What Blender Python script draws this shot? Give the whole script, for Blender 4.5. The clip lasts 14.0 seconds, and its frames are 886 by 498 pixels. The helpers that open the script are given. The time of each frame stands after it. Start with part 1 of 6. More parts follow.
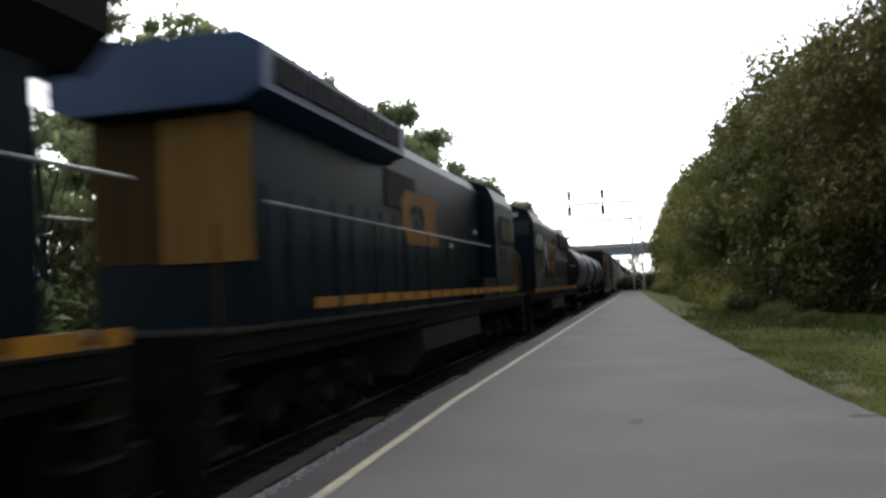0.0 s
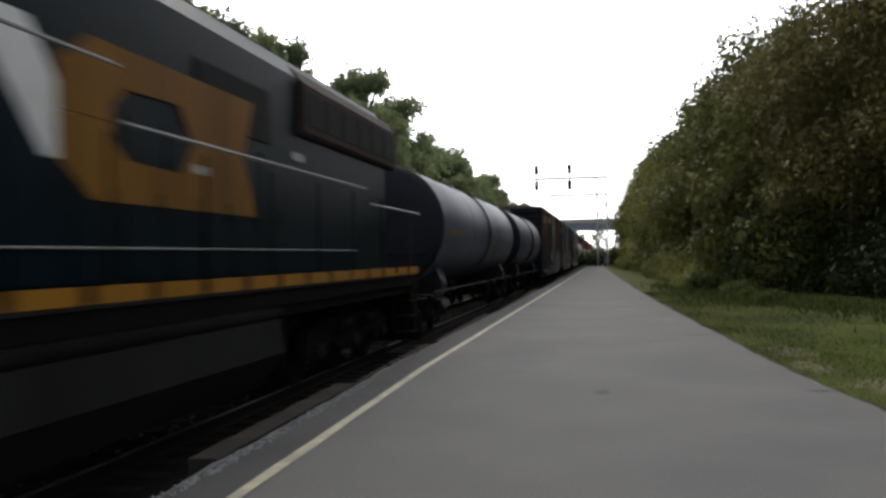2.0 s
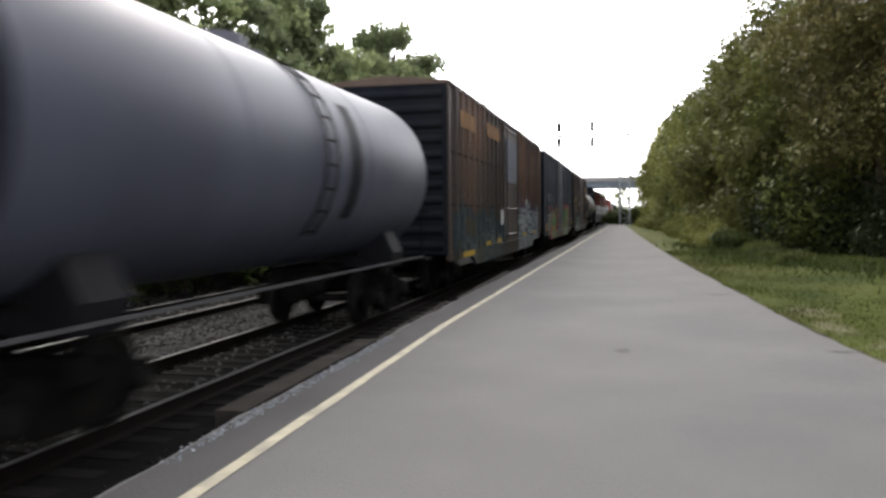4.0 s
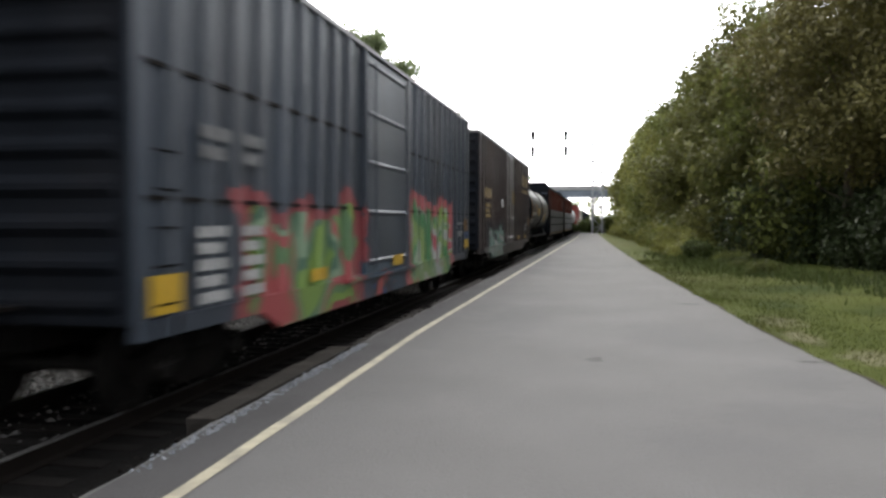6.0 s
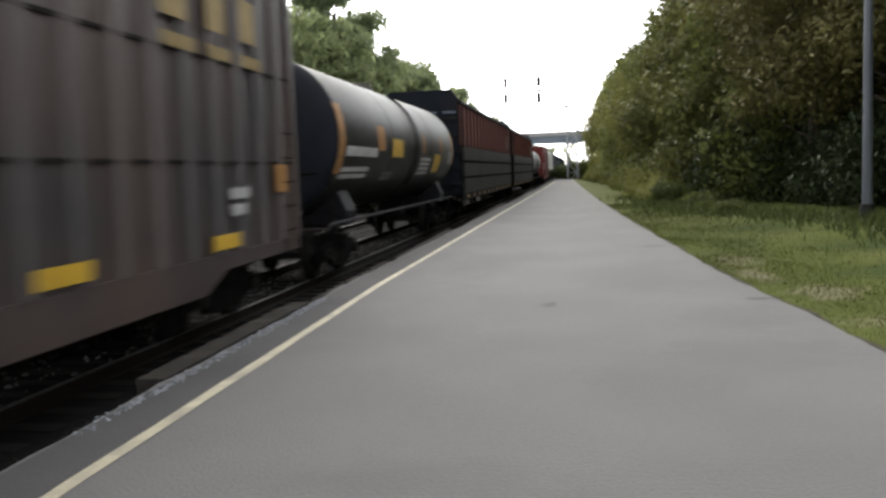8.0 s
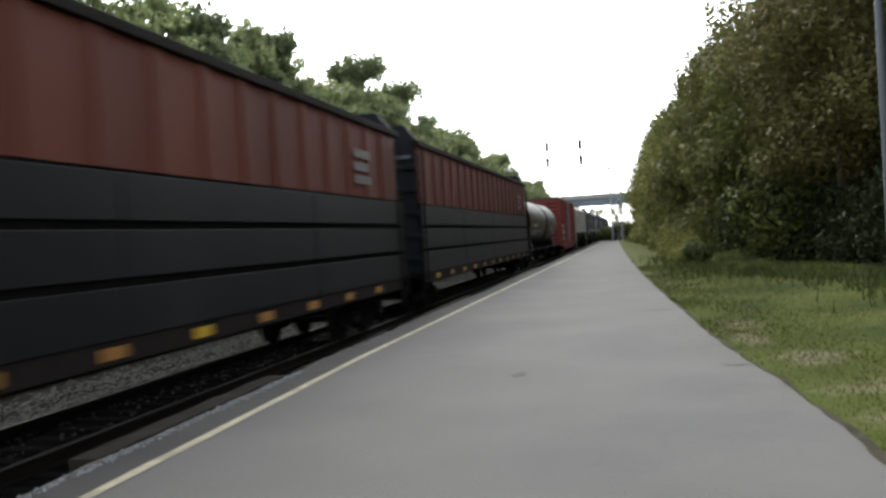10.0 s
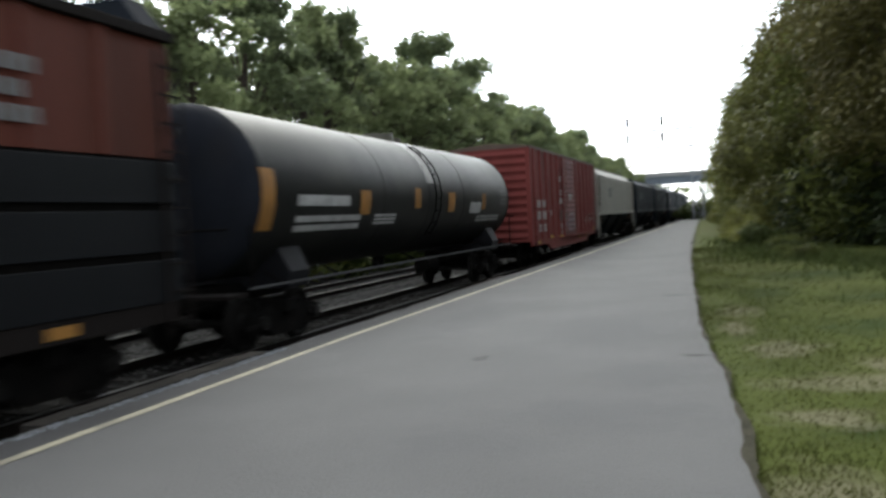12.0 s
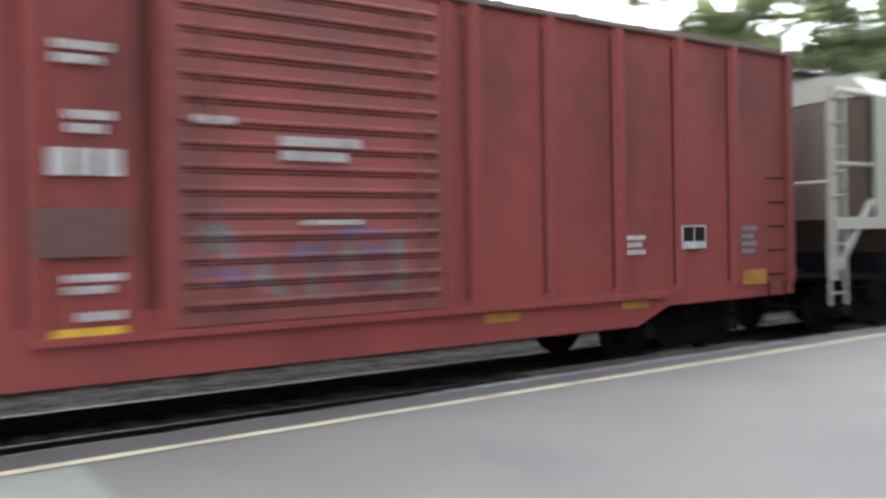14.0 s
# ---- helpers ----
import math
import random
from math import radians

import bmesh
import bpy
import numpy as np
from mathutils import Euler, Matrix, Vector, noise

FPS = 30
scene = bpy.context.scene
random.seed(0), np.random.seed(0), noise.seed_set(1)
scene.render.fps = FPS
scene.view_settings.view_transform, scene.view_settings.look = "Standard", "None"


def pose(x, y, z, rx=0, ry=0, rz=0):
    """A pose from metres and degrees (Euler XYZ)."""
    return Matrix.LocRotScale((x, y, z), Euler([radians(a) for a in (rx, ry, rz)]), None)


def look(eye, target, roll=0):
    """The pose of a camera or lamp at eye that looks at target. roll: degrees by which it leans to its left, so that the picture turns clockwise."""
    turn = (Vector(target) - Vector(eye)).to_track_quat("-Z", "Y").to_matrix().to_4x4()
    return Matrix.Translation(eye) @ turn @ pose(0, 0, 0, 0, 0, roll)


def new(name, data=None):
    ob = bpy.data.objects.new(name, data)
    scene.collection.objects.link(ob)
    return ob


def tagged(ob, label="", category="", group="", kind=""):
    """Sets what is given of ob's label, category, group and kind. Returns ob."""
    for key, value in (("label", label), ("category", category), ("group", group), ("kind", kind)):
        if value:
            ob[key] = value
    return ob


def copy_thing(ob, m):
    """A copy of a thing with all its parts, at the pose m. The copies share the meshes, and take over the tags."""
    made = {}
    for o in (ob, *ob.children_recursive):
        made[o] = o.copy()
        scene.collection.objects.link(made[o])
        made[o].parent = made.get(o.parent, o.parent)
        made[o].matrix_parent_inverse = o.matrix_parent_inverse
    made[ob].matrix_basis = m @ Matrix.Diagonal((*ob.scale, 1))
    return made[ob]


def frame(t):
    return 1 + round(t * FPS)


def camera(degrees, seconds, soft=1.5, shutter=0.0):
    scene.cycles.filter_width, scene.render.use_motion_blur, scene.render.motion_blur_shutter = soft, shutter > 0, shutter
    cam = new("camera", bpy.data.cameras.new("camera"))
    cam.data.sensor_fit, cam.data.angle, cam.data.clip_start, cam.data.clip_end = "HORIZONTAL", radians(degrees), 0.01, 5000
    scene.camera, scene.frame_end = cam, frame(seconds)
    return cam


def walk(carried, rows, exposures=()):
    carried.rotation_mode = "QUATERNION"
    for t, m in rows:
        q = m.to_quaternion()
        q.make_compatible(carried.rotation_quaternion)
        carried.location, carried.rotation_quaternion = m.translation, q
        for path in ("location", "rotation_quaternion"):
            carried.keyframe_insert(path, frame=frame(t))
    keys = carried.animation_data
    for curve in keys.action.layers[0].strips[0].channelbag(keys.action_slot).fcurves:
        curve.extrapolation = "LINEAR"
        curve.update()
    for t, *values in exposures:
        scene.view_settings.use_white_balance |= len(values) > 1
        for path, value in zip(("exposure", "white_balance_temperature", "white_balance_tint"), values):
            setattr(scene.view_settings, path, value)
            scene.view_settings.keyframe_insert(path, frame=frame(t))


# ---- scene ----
cam = camera(55.07, 14.0, soft=2.8, shutter=0.55)
PATH = [
    (0, -0.000, -0.000, 1.614, 92.598, 2.581, 12.115),
    (0.5, -0.092, -0.026, 1.588, 93.866, 3.965, 11.673),
    (1, -0.070, -0.053, 1.591, 93.953, 5.059, 11.183),
    (1.5, -0.089, -0.015, 1.585, 89.939, 2.654, 9.791),
    (2, -0.090, -0.067, 1.591, 90.577, 1.041, 9.735),
    (2.5, -0.081, -0.034, 1.577, 89.178, 0.778, 9.858),
    (2.7, -0.060, -0.069, 1.579, 88.699, 0.725, 9.953),
    (4.8, -0.124, -0.101, 1.605, 87.657, 0.697, 11.603),
    (5, -0.095, -0.094, 1.602, 87.715, 1.011, 11.291),
    (5.5, -0.104, -0.099, 1.607, 88.021, 0.533, 9.586),
    (5.6, -0.079, -0.099, 1.603, 87.916, 0.870, 9.352),
    (6, -0.117, -0.113, 1.611, 88.162, 0.008, 9.346),
    (6.5, -0.099, -0.136, 1.599, 87.687, 0.535, 9.363),
    (7, -0.038, -0.062, 1.615, 84.366, 2.692, 8.342),
    (7.5, 0.045, -0.073, 1.610, 85.477, 1.465, 8.160),
    (8, 0.206, -0.112, 1.613, 84.831, 2.150, 7.855),
    (8.5, 0.458, -0.071, 1.612, 85.772, 4.249, 8.919),
    (9, 0.674, 0.038, 1.612, 87.791, 3.858, 10.162),
    (9.2, 0.756, 0.068, 1.614, 89.045, 3.872, 10.799),
    (11.3, 2.202, 0.191, 1.655, 89.398, 2.550, 12.453),
    (11.5, 2.372, 0.201, 1.668, 88.194, 1.640, 13.058),
    (12, 2.626, 0.275, 1.659, 88.024, 2.829, 17.150),
    (12.2, 2.709, 0.310, 1.618, 87.488, 3.673, 19.215),
    (12.5, 2.810, 0.362, 1.586, 88.304, 1.942, 19.933),
    (12.8, 3.029, 0.471, 1.567, 90.821, 1.418, 21.887),
    (13, 3.154, 0.480, 1.527, 91.747, -1.404, 21.630),
    (13.2, 3.307, 0.513, 1.507, 90.460, -1.592, 23.082),
    (13.4, 3.348, 0.462, 1.510, 88.739, -0.767, 26.114),
    (13.5, 3.444, 0.438, 1.507, 88.310, -0.215, 29.699),
    (13.6, 3.571, 0.443, 1.511, 88.744, 1.434, 34.505),
    (13.8, 3.524, 0.406, 1.497, 89.113, 1.026, 43.275),
    (14, 3.737, 0.469, 1.497, 89.186, 1.179, 54.952),
]
EXPOSURES = [(0, 1.65, 6350, 10), (0.5, 0.25, 6550, 11), (1.0, 0.22, 6650, 11), (1.5, 1.0, 6500, 11), (2.0, 1.45, 6450, 10), (2.5, 1.72, 6450, 9), (5.0, 2.58, 6550, 14), (6.5, 2.4, 6450, 9), (7.0, 2.42, 6500, 10), (7.5, 2.52, 6530, 10), (8.0, 2.42, 6530, 10), (9.0, 2.46, 6450, 9), (11.5, 1.95, 6250, 6), (12.5, 2.1, 6150, 6), (13.0, 1.6, 6150, 8), (13.3, 1.6, 6150, 9), (14.0, 3.1, 6150, 11)]
walk(cam, [(r[0], pose(*r[1:])) for r in PATH], EXPOSURES)

# ---- daylight: a bright, thinly overcast sky ----
SUN_EL, SUN_AZ = 48.0, 336.0      # degrees; azimuth clockwise from +y
world = bpy.data.worlds.new("sky")
scene.world = world
world.use_nodes = True
wn, wl = world.node_tree.nodes, world.node_tree.links
sky = wn.new("ShaderNodeTexSky")
sky.sky_type, sky.sun_disc = "NISHITA", False
sky.sun_elevation, sky.sun_rotation = radians(SUN_EL), radians(SUN_AZ)
sky.air_density, sky.dust_density, sky.ozone_density = 1.0, 1.2, 1.0
pale = wn.new("ShaderNodeHueSaturation")
pale.inputs["Saturation"].default_value = 0.12
wl.new(sky.outputs[0], pale.inputs["Color"])
wl.new(pale.outputs[0], wn["Background"].inputs["Color"])
wn["Background"].inputs["Strength"].default_value = 0.15
sun_data = bpy.data.lights.new("sun", "SUN")
sun_data.energy, sun_data.angle, sun_data.color = 0.8, radians(45), (1.0, 0.93, 0.82)
sun = new("sun", sun_data)
az, el = radians(SUN_AZ), radians(SUN_EL)
sun.matrix_world = look((0, 0, 60), (-60 * math.sin(az) * math.cos(el), -60 * math.cos(az) * math.cos(el), 60 - 60 * math.sin(el)))

# ---- measures of the place ----
RAIL = -0.335                     # rail head, below the platform
SLANT = 0.0229                    # the track drifts towards +x as it goes on
TRACK_X = -5.685                  # centre of the near track at y = 0
SPEED = 17.3125                   # train, metres a second towards the camera
SPACING = 3.95                    # between the two tracks
TURN = -math.degrees(math.atan(SLANT))


def track_x(y, k=0):
    return TRACK_X - k * SPACING + SLANT * y


# ---- materials ----
def mat(name, color, rough=0.7, metal=0.0, vary=0.25, scale=3.0, fine=40.0, bump=0.15, stain=None, stain_amount=0.35, streak=False, random_tint=0.0, spec=0.25):
    """A surface with broad and fine variation, optional stains of another colour, and a fine relief."""
    m = bpy.data.materials.new(name)
    m.use_nodes = True
    n, l = m.node_tree.nodes, m.node_tree.links
    b = n["Principled BSDF"]
    b.inputs["Roughness"].default_value, b.inputs["Metallic"].default_value = rough, metal
    b.inputs["Specular IOR Level"].default_value = spec
    tc = n.new("ShaderNodeTexCoord")
    big, small = n.new("ShaderNodeTexNoise"), n.new("ShaderNodeTexNoise")
    big.inputs["Scale"].default_value, small.inputs["Scale"].default_value = scale, fine
    big.inputs["Detail"].default_value, small.inputs["Detail"].default_value = 5, 4
    l.new(tc.outputs["Object"], small.inputs["Vector"])
    if streak:
        mp = n.new("ShaderNodeMapping")
        mp.inputs["Scale"].default_value = (1, 1, 0.12)
        l.new(tc.outputs["Object"], mp.inputs["Vector"])
        l.new(mp.outputs[0], big.inputs["Vector"])
    else:
        l.new(tc.outputs["Object"], big.inputs["Vector"])
    mixn = n.new("ShaderNodeMix")
    mixn.data_type = "FLOAT"
    mixn.inputs[0].default_value = 0.4
    l.new(big.outputs["Fac"], mixn.inputs[2])
    l.new(small.outputs["Fac"], mixn.inputs[3])
    ramp = n.new("ShaderNodeValToRGB")
    ramp.color_ramp.elements[0].position, ramp.color_ramp.elements[1].position = 0.3, 0.7
    lo = [max(c * (1 - vary), 0) for c in color]
    hi = [min(c * (1 + vary), 1) for c in color]
    ramp.color_ramp.elements[0].color, ramp.color_ramp.elements[1].color = (*lo, 1), (*hi, 1)
    l.new(mixn.outputs[0], ramp.inputs["Fac"])
    out = ramp.outputs["Color"]
    if stain:
        sn = n.new("ShaderNodeTexNoise")
        sn.inputs["Scale"].default_value, sn.inputs["Detail"].default_value = scale * 0.45, 6
        src = mp.outputs[0] if streak else tc.outputs["Object"]
        l.new(src, sn.inputs["Vector"])
        sr = n.new("ShaderNodeValToRGB")
        sr.color_ramp.elements[0].position, sr.color_ramp.elements[1].position = 0.5, 0.72
        sr.color_ramp.elements[1].color = (stain_amount, stain_amount, stain_amount, 1)
        l.new(sn.outputs["Fac"], sr.inputs["Fac"])
        mx = n.new("ShaderNodeMix")
        mx.data_type = "RGBA"
        l.new(sr.outputs["Color"], mx.inputs[0])
        l.new(out, mx.inputs[6])
        mx.inputs[7].default_value = (*stain, 1)
        out = mx.outputs[2]
    if random_tint:
        oi = n.new("ShaderNodeObjectInfo")
        geo = n.new("ShaderNodeNewGeometry")
        add = n.new("ShaderNodeMath")
        add.operation = "ADD"
        l.new(oi.outputs["Random"], add.inputs[0])
        l.new(geo.outputs["Random Per Island"], add.inputs[1])
        mr = n.new("ShaderNodeMapRange")
        mr.inputs[1].default_value, mr.inputs[2].default_value = 0, 2
        mr.inputs[3].default_value, mr.inputs[4].default_value = 1 - random_tint, 1 + random_tint
        l.new(add.outputs[0], mr.inputs[0])
        hs = n.new("ShaderNodeHueSaturation")
        l.new(mr.outputs[0], hs.inputs["Value"])
        l.new(out, hs.inputs["Color"])
        out = hs.outputs[0]
    l.new(out, b.inputs["Base Color"])
    if bump:
        bp = n.new("ShaderNodeBump")
        bp.inputs["Strength"].default_value, bp.inputs["Distance"].default_value = bump, 0.02
        l.new(small.outputs["Fac"], bp.inputs["Height"])
        l.new(bp.outputs[0], b.inputs["Normal"])
    return m


def painted_over(m, patches):
    """Spray paint over a surface: each patch is (y0, y1, z0, z1, palette, letter size), outlined in its first colour, with an uneven rim."""
    n, l = m.node_tree.nodes, m.node_tree.links
    b = n["Principled BSDF"]
    out = b.inputs["Base Color"].links[0].from_socket
    tc = n.new("ShaderNodeTexCoord")
    sep = n.new("ShaderNodeSeparateXYZ")
    l.new(tc.outputs["Object"], sep.inputs[0])
    wob = n.new("ShaderNodeTexNoise")
    wob.inputs["Scale"].default_value = 1.7
    l.new(tc.outputs["Object"], wob.inputs["Vector"])

    def math_node(op, a, c):
        k = n.new("ShaderNodeMath")
        k.operation = op
        for j, q in enumerate((a, c)):
            if isinstance(q, (int, float)):
                k.inputs[j].default_value = q
            else:
                l.new(q, k.inputs[j])
        return k.outputs[0]
    shift = math_node("MULTIPLY", math_node("SUBTRACT", wob.outputs["Fac"], 0.5), 1.3)
    wob2 = n.new("ShaderNodeTexNoise")
    wob2.inputs["Scale"].default_value, wob2.inputs["Detail"].default_value = 0.9, 3.0
    l.new(tc.outputs["Object"], wob2.inputs["Vector"])
    lift = math_node("MULTIPLY", math_node("SUBTRACT", wob2.outputs["Fac"], 0.5), 1.5)
    yy, zz = math_node("ADD", sep.outputs["Y"], shift), math_node("ADD", math_node("ADD", sep.outputs["Z"], lift), math_node("MULTIPLY", shift, 0.4))
    for y0, y1, z0, z1, palette, size in patches:
        inside = math_node("MULTIPLY", math_node("MULTIPLY", math_node("GREATER_THAN", yy, y0), math_node("LESS_THAN", yy, y1)),
                           math_node("MULTIPLY", math_node("GREATER_THAN", zz, z0), math_node("LESS_THAN", zz, z1)))
        mp = n.new("ShaderNodeMapping")
        mp.inputs["Scale"].default_value = (0.01, 1.0 / size, 0.85 / size)
        mp.inputs["Location"].default_value = (0, y0 * 0.37, z0)
        l.new(tc.outputs["Object"], mp.inputs["Vector"])
        vo = n.new("ShaderNodeTexNoise")
        vo.inputs["Scale"].default_value, vo.inputs["Detail"].default_value, vo.inputs["Distortion"].default_value = 1.0, 0.9, 0.9
        l.new(mp.outputs[0], vo.inputs["Vector"])
        rp = n.new("ShaderNodeValToRGB")
        rp.color_ramp.interpolation = "CONSTANT"
        el = rp.color_ramp.elements
        while len(el) < len(palette):
            el.new(0.5)
        for j, c in enumerate(palette):
            el[j].position = 0.0 if j == 0 else 0.30 + 0.42 * (j - 1) / max(len(palette) - 1, 1)
            el[j].color = (*c, 1)
        l.new(vo.outputs["Fac"], rp.inputs["Fac"])
        core = math_node("MULTIPLY", math_node("MULTIPLY", math_node("GREATER_THAN", yy, y0 + 0.35), math_node("LESS_THAN", yy, y1 - 0.6)), math_node("LESS_THAN", zz, z1 - 0.26))
        fillm = n.new("ShaderNodeMix")
        fillm.data_type = "RGBA"
        l.new(core, fillm.inputs[0])
        fillm.inputs[6].default_value = (*palette[0], 1)
        l.new(rp.outputs[0], fillm.inputs[7])
        mx = n.new("ShaderNodeMix")
        mx.data_type = "RGBA"
        l.new(math_node("MULTIPLY", inside, 0.85), mx.inputs[0])
        l.new(out, mx.inputs[6])
        l.new(fillm.outputs[2], mx.inputs[7])
        out = mx.outputs[2]
    l.new(out, b.inputs["Base Color"])
    return m


def glow(name, color, strength):
    m = bpy.data.materials.new(name)
    m.use_nodes = True
    b = m.node_tree.nodes["Principled BSDF"]
    b.inputs["Base Color"].default_value = (*color, 1)
    b.inputs["Emission Color"].default_value, b.inputs["Emission Strength"].default_value = (*color, 1), strength
    return m


def leaf_mat(name, color, vary=0.35, through_light=0.22, broad=0.2, stain=None):
    m = mat(name, color, rough=0.55, vary=broad, stain=stain, stain_amount=0.75, scale=0.5 if broad < 0.3 else 0.9, fine=6, bump=0, random_tint=vary, spec=0.06)
    n, l = m.node_tree.nodes, m.node_tree.links
    b = n["Principled BSDF"]
    tr = n.new("ShaderNodeBsdfTranslucent")
    l.new(b.inputs["Base Color"].links[0].from_socket, tr.inputs["Color"])
    mx = n.new("ShaderNodeMixShader")
    mx.inputs[0].default_value = through_light
    l.new(b.outputs[0], mx.inputs[1])
    l.new(tr.outputs[0], mx.inputs[2])
    l.new(mx.outputs[0], n["Material Output"].inputs["Surface"])
    return m


ASPHALT = mat("asphalt", (0.0518, 0.0512, 0.0502), 0.9, vary=0.2, scale=0.55, fine=38, bump=0.5, stain=(0.039, 0.039, 0.0392), stain_amount=0.6)
EDGE_ASPHALT = mat("edge_asphalt", (0.033, 0.0325, 0.033), 0.85, vary=0.25, scale=0.8, fine=50, bump=0.4, stain=(0.021, 0.0205, 0.0205), stain_amount=0.6, spec=0.1)
YELLOW_LINE = mat("line_paint", (0.205, 0.188, 0.135), 0.75, vary=0.3, scale=6, fine=60, stain=(0.1, 0.092, 0.075), stain_amount=0.7)
CONCRETE = mat("concrete", (0.019, 0.017, 0.015), 0.9, vary=0.35, scale=2, fine=35, bump=0.4, stain=(0.01, 0.009, 0.0085), stain_amount=0.7, spec=0.03)
PALE_STONE = mat("pale_stone", (0.085, 0.09, 0.098), 0.85, vary=0.25, random_tint=0.5, spec=0.1)
BALLAST = mat("ballast_stone", (0.05, 0.049, 0.047), 0.9, vary=0.25, random_tint=0.45, spec=0.05)
# Shade under the train is put into the near-black bed, ties and rail sides.
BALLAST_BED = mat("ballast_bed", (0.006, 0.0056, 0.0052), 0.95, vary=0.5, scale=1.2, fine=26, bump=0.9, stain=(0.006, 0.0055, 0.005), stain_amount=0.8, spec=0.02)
TIE = mat("tie_wood", (0.0065, 0.0056, 0.005), 0.9, vary=0.3, scale=3, fine=30, bump=0.5, random_tint=0.3, spec=0.05)
RAIL_SIDE = mat("rail_rust", (0.0055, 0.0042, 0.0034), 0.8, metal=0.2, vary=0.3, scale=5, spec=0.075)
RAIL_HEAD = mat("rail_head", (0.065, 0.063, 0.061), 0.6, metal=0.85, vary=0.3, scale=1.5)
EARTH = mat("earth", (0.02, 0.023, 0.011), 0.95, vary=0.45, scale=0.3, fine=9, bump=0.6, stain=(0.028, 0.023, 0.015), stain_amount=0.7, spec=0.02)
LAWN = mat("lawn", (0.035, 0.0425, 0.01), 0.9, vary=0.4, scale=0.5, fine=14, bump=0.7, stain=(0.0575, 0.0525, 0.0225), stain_amount=0.6, spec=0.025)
SAND = mat("sand", (0.085, 0.0775, 0.0475), 0.95, vary=0.25, scale=3, fine=45, bump=0.4)
GRASS_BLADE = leaf_mat("grass_blade", (0.038, 0.046, 0.0105), 0.5, 0.22, 0.5, (0.05, 0.043, 0.018))
WEED = leaf_mat("weed_leaf", (0.036, 0.047, 0.0135), 0.4)
LEAF_WARM = leaf_mat("leaf_warm", (0.06, 0.062, 0.019), 0.45, 0.3, 0.45)
LEAF_BROWN = leaf_mat("leaf_brown", (0.058, 0.053, 0.018), 0.35, 0.22, 0.5)
# Shade in the hollow of the wood is put into this dark leaf colour.
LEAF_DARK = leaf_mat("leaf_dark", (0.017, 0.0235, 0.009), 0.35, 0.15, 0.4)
LEAF_FRESH = leaf_mat("leaf_fresh", (0.064, 0.073, 0.02), 0.45, 0.4, 0.4)
# Far wood edge: backlight and haze put into a paler leaf colour.
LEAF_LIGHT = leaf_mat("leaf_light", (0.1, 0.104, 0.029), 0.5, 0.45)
# Trees behind the tracks: haze and backlight painted in as paler leaves.
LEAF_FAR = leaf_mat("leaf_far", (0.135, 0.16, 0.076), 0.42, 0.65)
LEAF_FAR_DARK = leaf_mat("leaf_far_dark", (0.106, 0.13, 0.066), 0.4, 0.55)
BARK = mat("bark", (0.0375, 0.03, 0.024), 0.95, vary=0.35, scale=4, fine=25, bump=0.9, streak=True, spec=0.05)
GALVANISED = mat("galvanised_steel", (0.2, 0.205, 0.21), 0.7, metal=0.0, vary=0.12, spec=0.1)
POLE_GREY = mat("pole_steel", (0.0575, 0.065, 0.0725), 0.6, metal=0.3, vary=0.2, streak=True)
BLACK_PART = mat("black_enamel", (0.0075, 0.0075, 0.008), 0.6, vary=0.2, spec=0.1)
RED_LAMP = glow("red_lamp", (1.0, 0.03, 0.02), 8.0)
DARK_LENS = mat("dark_lens", (0.015, 0.01, 0.01), 0.15, vary=0.1, bump=0)
BRIDGE_STEEL = mat("bridge_steel", (0.09, 0.105, 0.125), 0.7, vary=0.2, scale=0.5)
BRIDGE_CONCRETE = mat("bridge_concrete", (0.17, 0.17, 0.165), 0.9, vary=0.2, scale=0.4)
# rolling stock
BOGIE_IRON = mat("bogie_iron", (0.0032, 0.003, 0.0028), 0.9, vary=0.4, scale=5, stain=(0.008, 0.0065, 0.0055), stain_amount=0.5, spec=0.02)
WHEEL_STEEL = mat("wheel_steel", (0.007, 0.0065, 0.006), 0.7, metal=0.4, vary=0.25, spec=0.05)
NAVY = mat("navy_paint", (0.001, 0.0036, 0.0058), 0.42, vary=0.45, scale=1.2, stain=(0.0028, 0.003, 0.0034), stain_amount=0.4, streak=True, spec=0.035)
# Roof blue painted lighter than the hood sides, carrying the sky highlight.
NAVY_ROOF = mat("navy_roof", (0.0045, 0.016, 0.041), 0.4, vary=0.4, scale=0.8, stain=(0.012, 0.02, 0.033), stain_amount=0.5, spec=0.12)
LOCO_YELLOW = mat("loco_yellow", (0.135, 0.062, 0.0045), 0.6, vary=0.3, scale=2, stain=(0.05, 0.028, 0.008), stain_amount=0.6, streak=True, spec=0.08)
NOSE_YELLOW = mat("nose_yellow", (0.07, 0.04, 0.0095), 0.6, vary=0.3, scale=2, stain=(0.03, 0.02, 0.01), stain_amount=0.6, streak=True, spec=0.06)
RUSTY_NOSE = mat("rusty_nose", (0.042, 0.023, 0.008), 0.75, vary=0.45, scale=1.5, stain=(0.012, 0.009, 0.006), stain_amount=0.7, streak=True, spec=0.05)
BROWN_YELLOW = mat("brown_yellow", (0.02, 0.012, 0.0035), 0.8, vary=0.5, scale=1.5, stain=(0.006, 0.005, 0.004), stain_amount=0.7, streak=True, spec=0.04)
GRILLE = mat("grille", (0.01, 0.0095, 0.0095), 0.8, vary=0.3, spec=0.05)
RADIATOR_BROWN = mat("radiator_brown", (0.02, 0.0125, 0.0105), 0.8, vary=0.35, streak=True, spec=0.05)
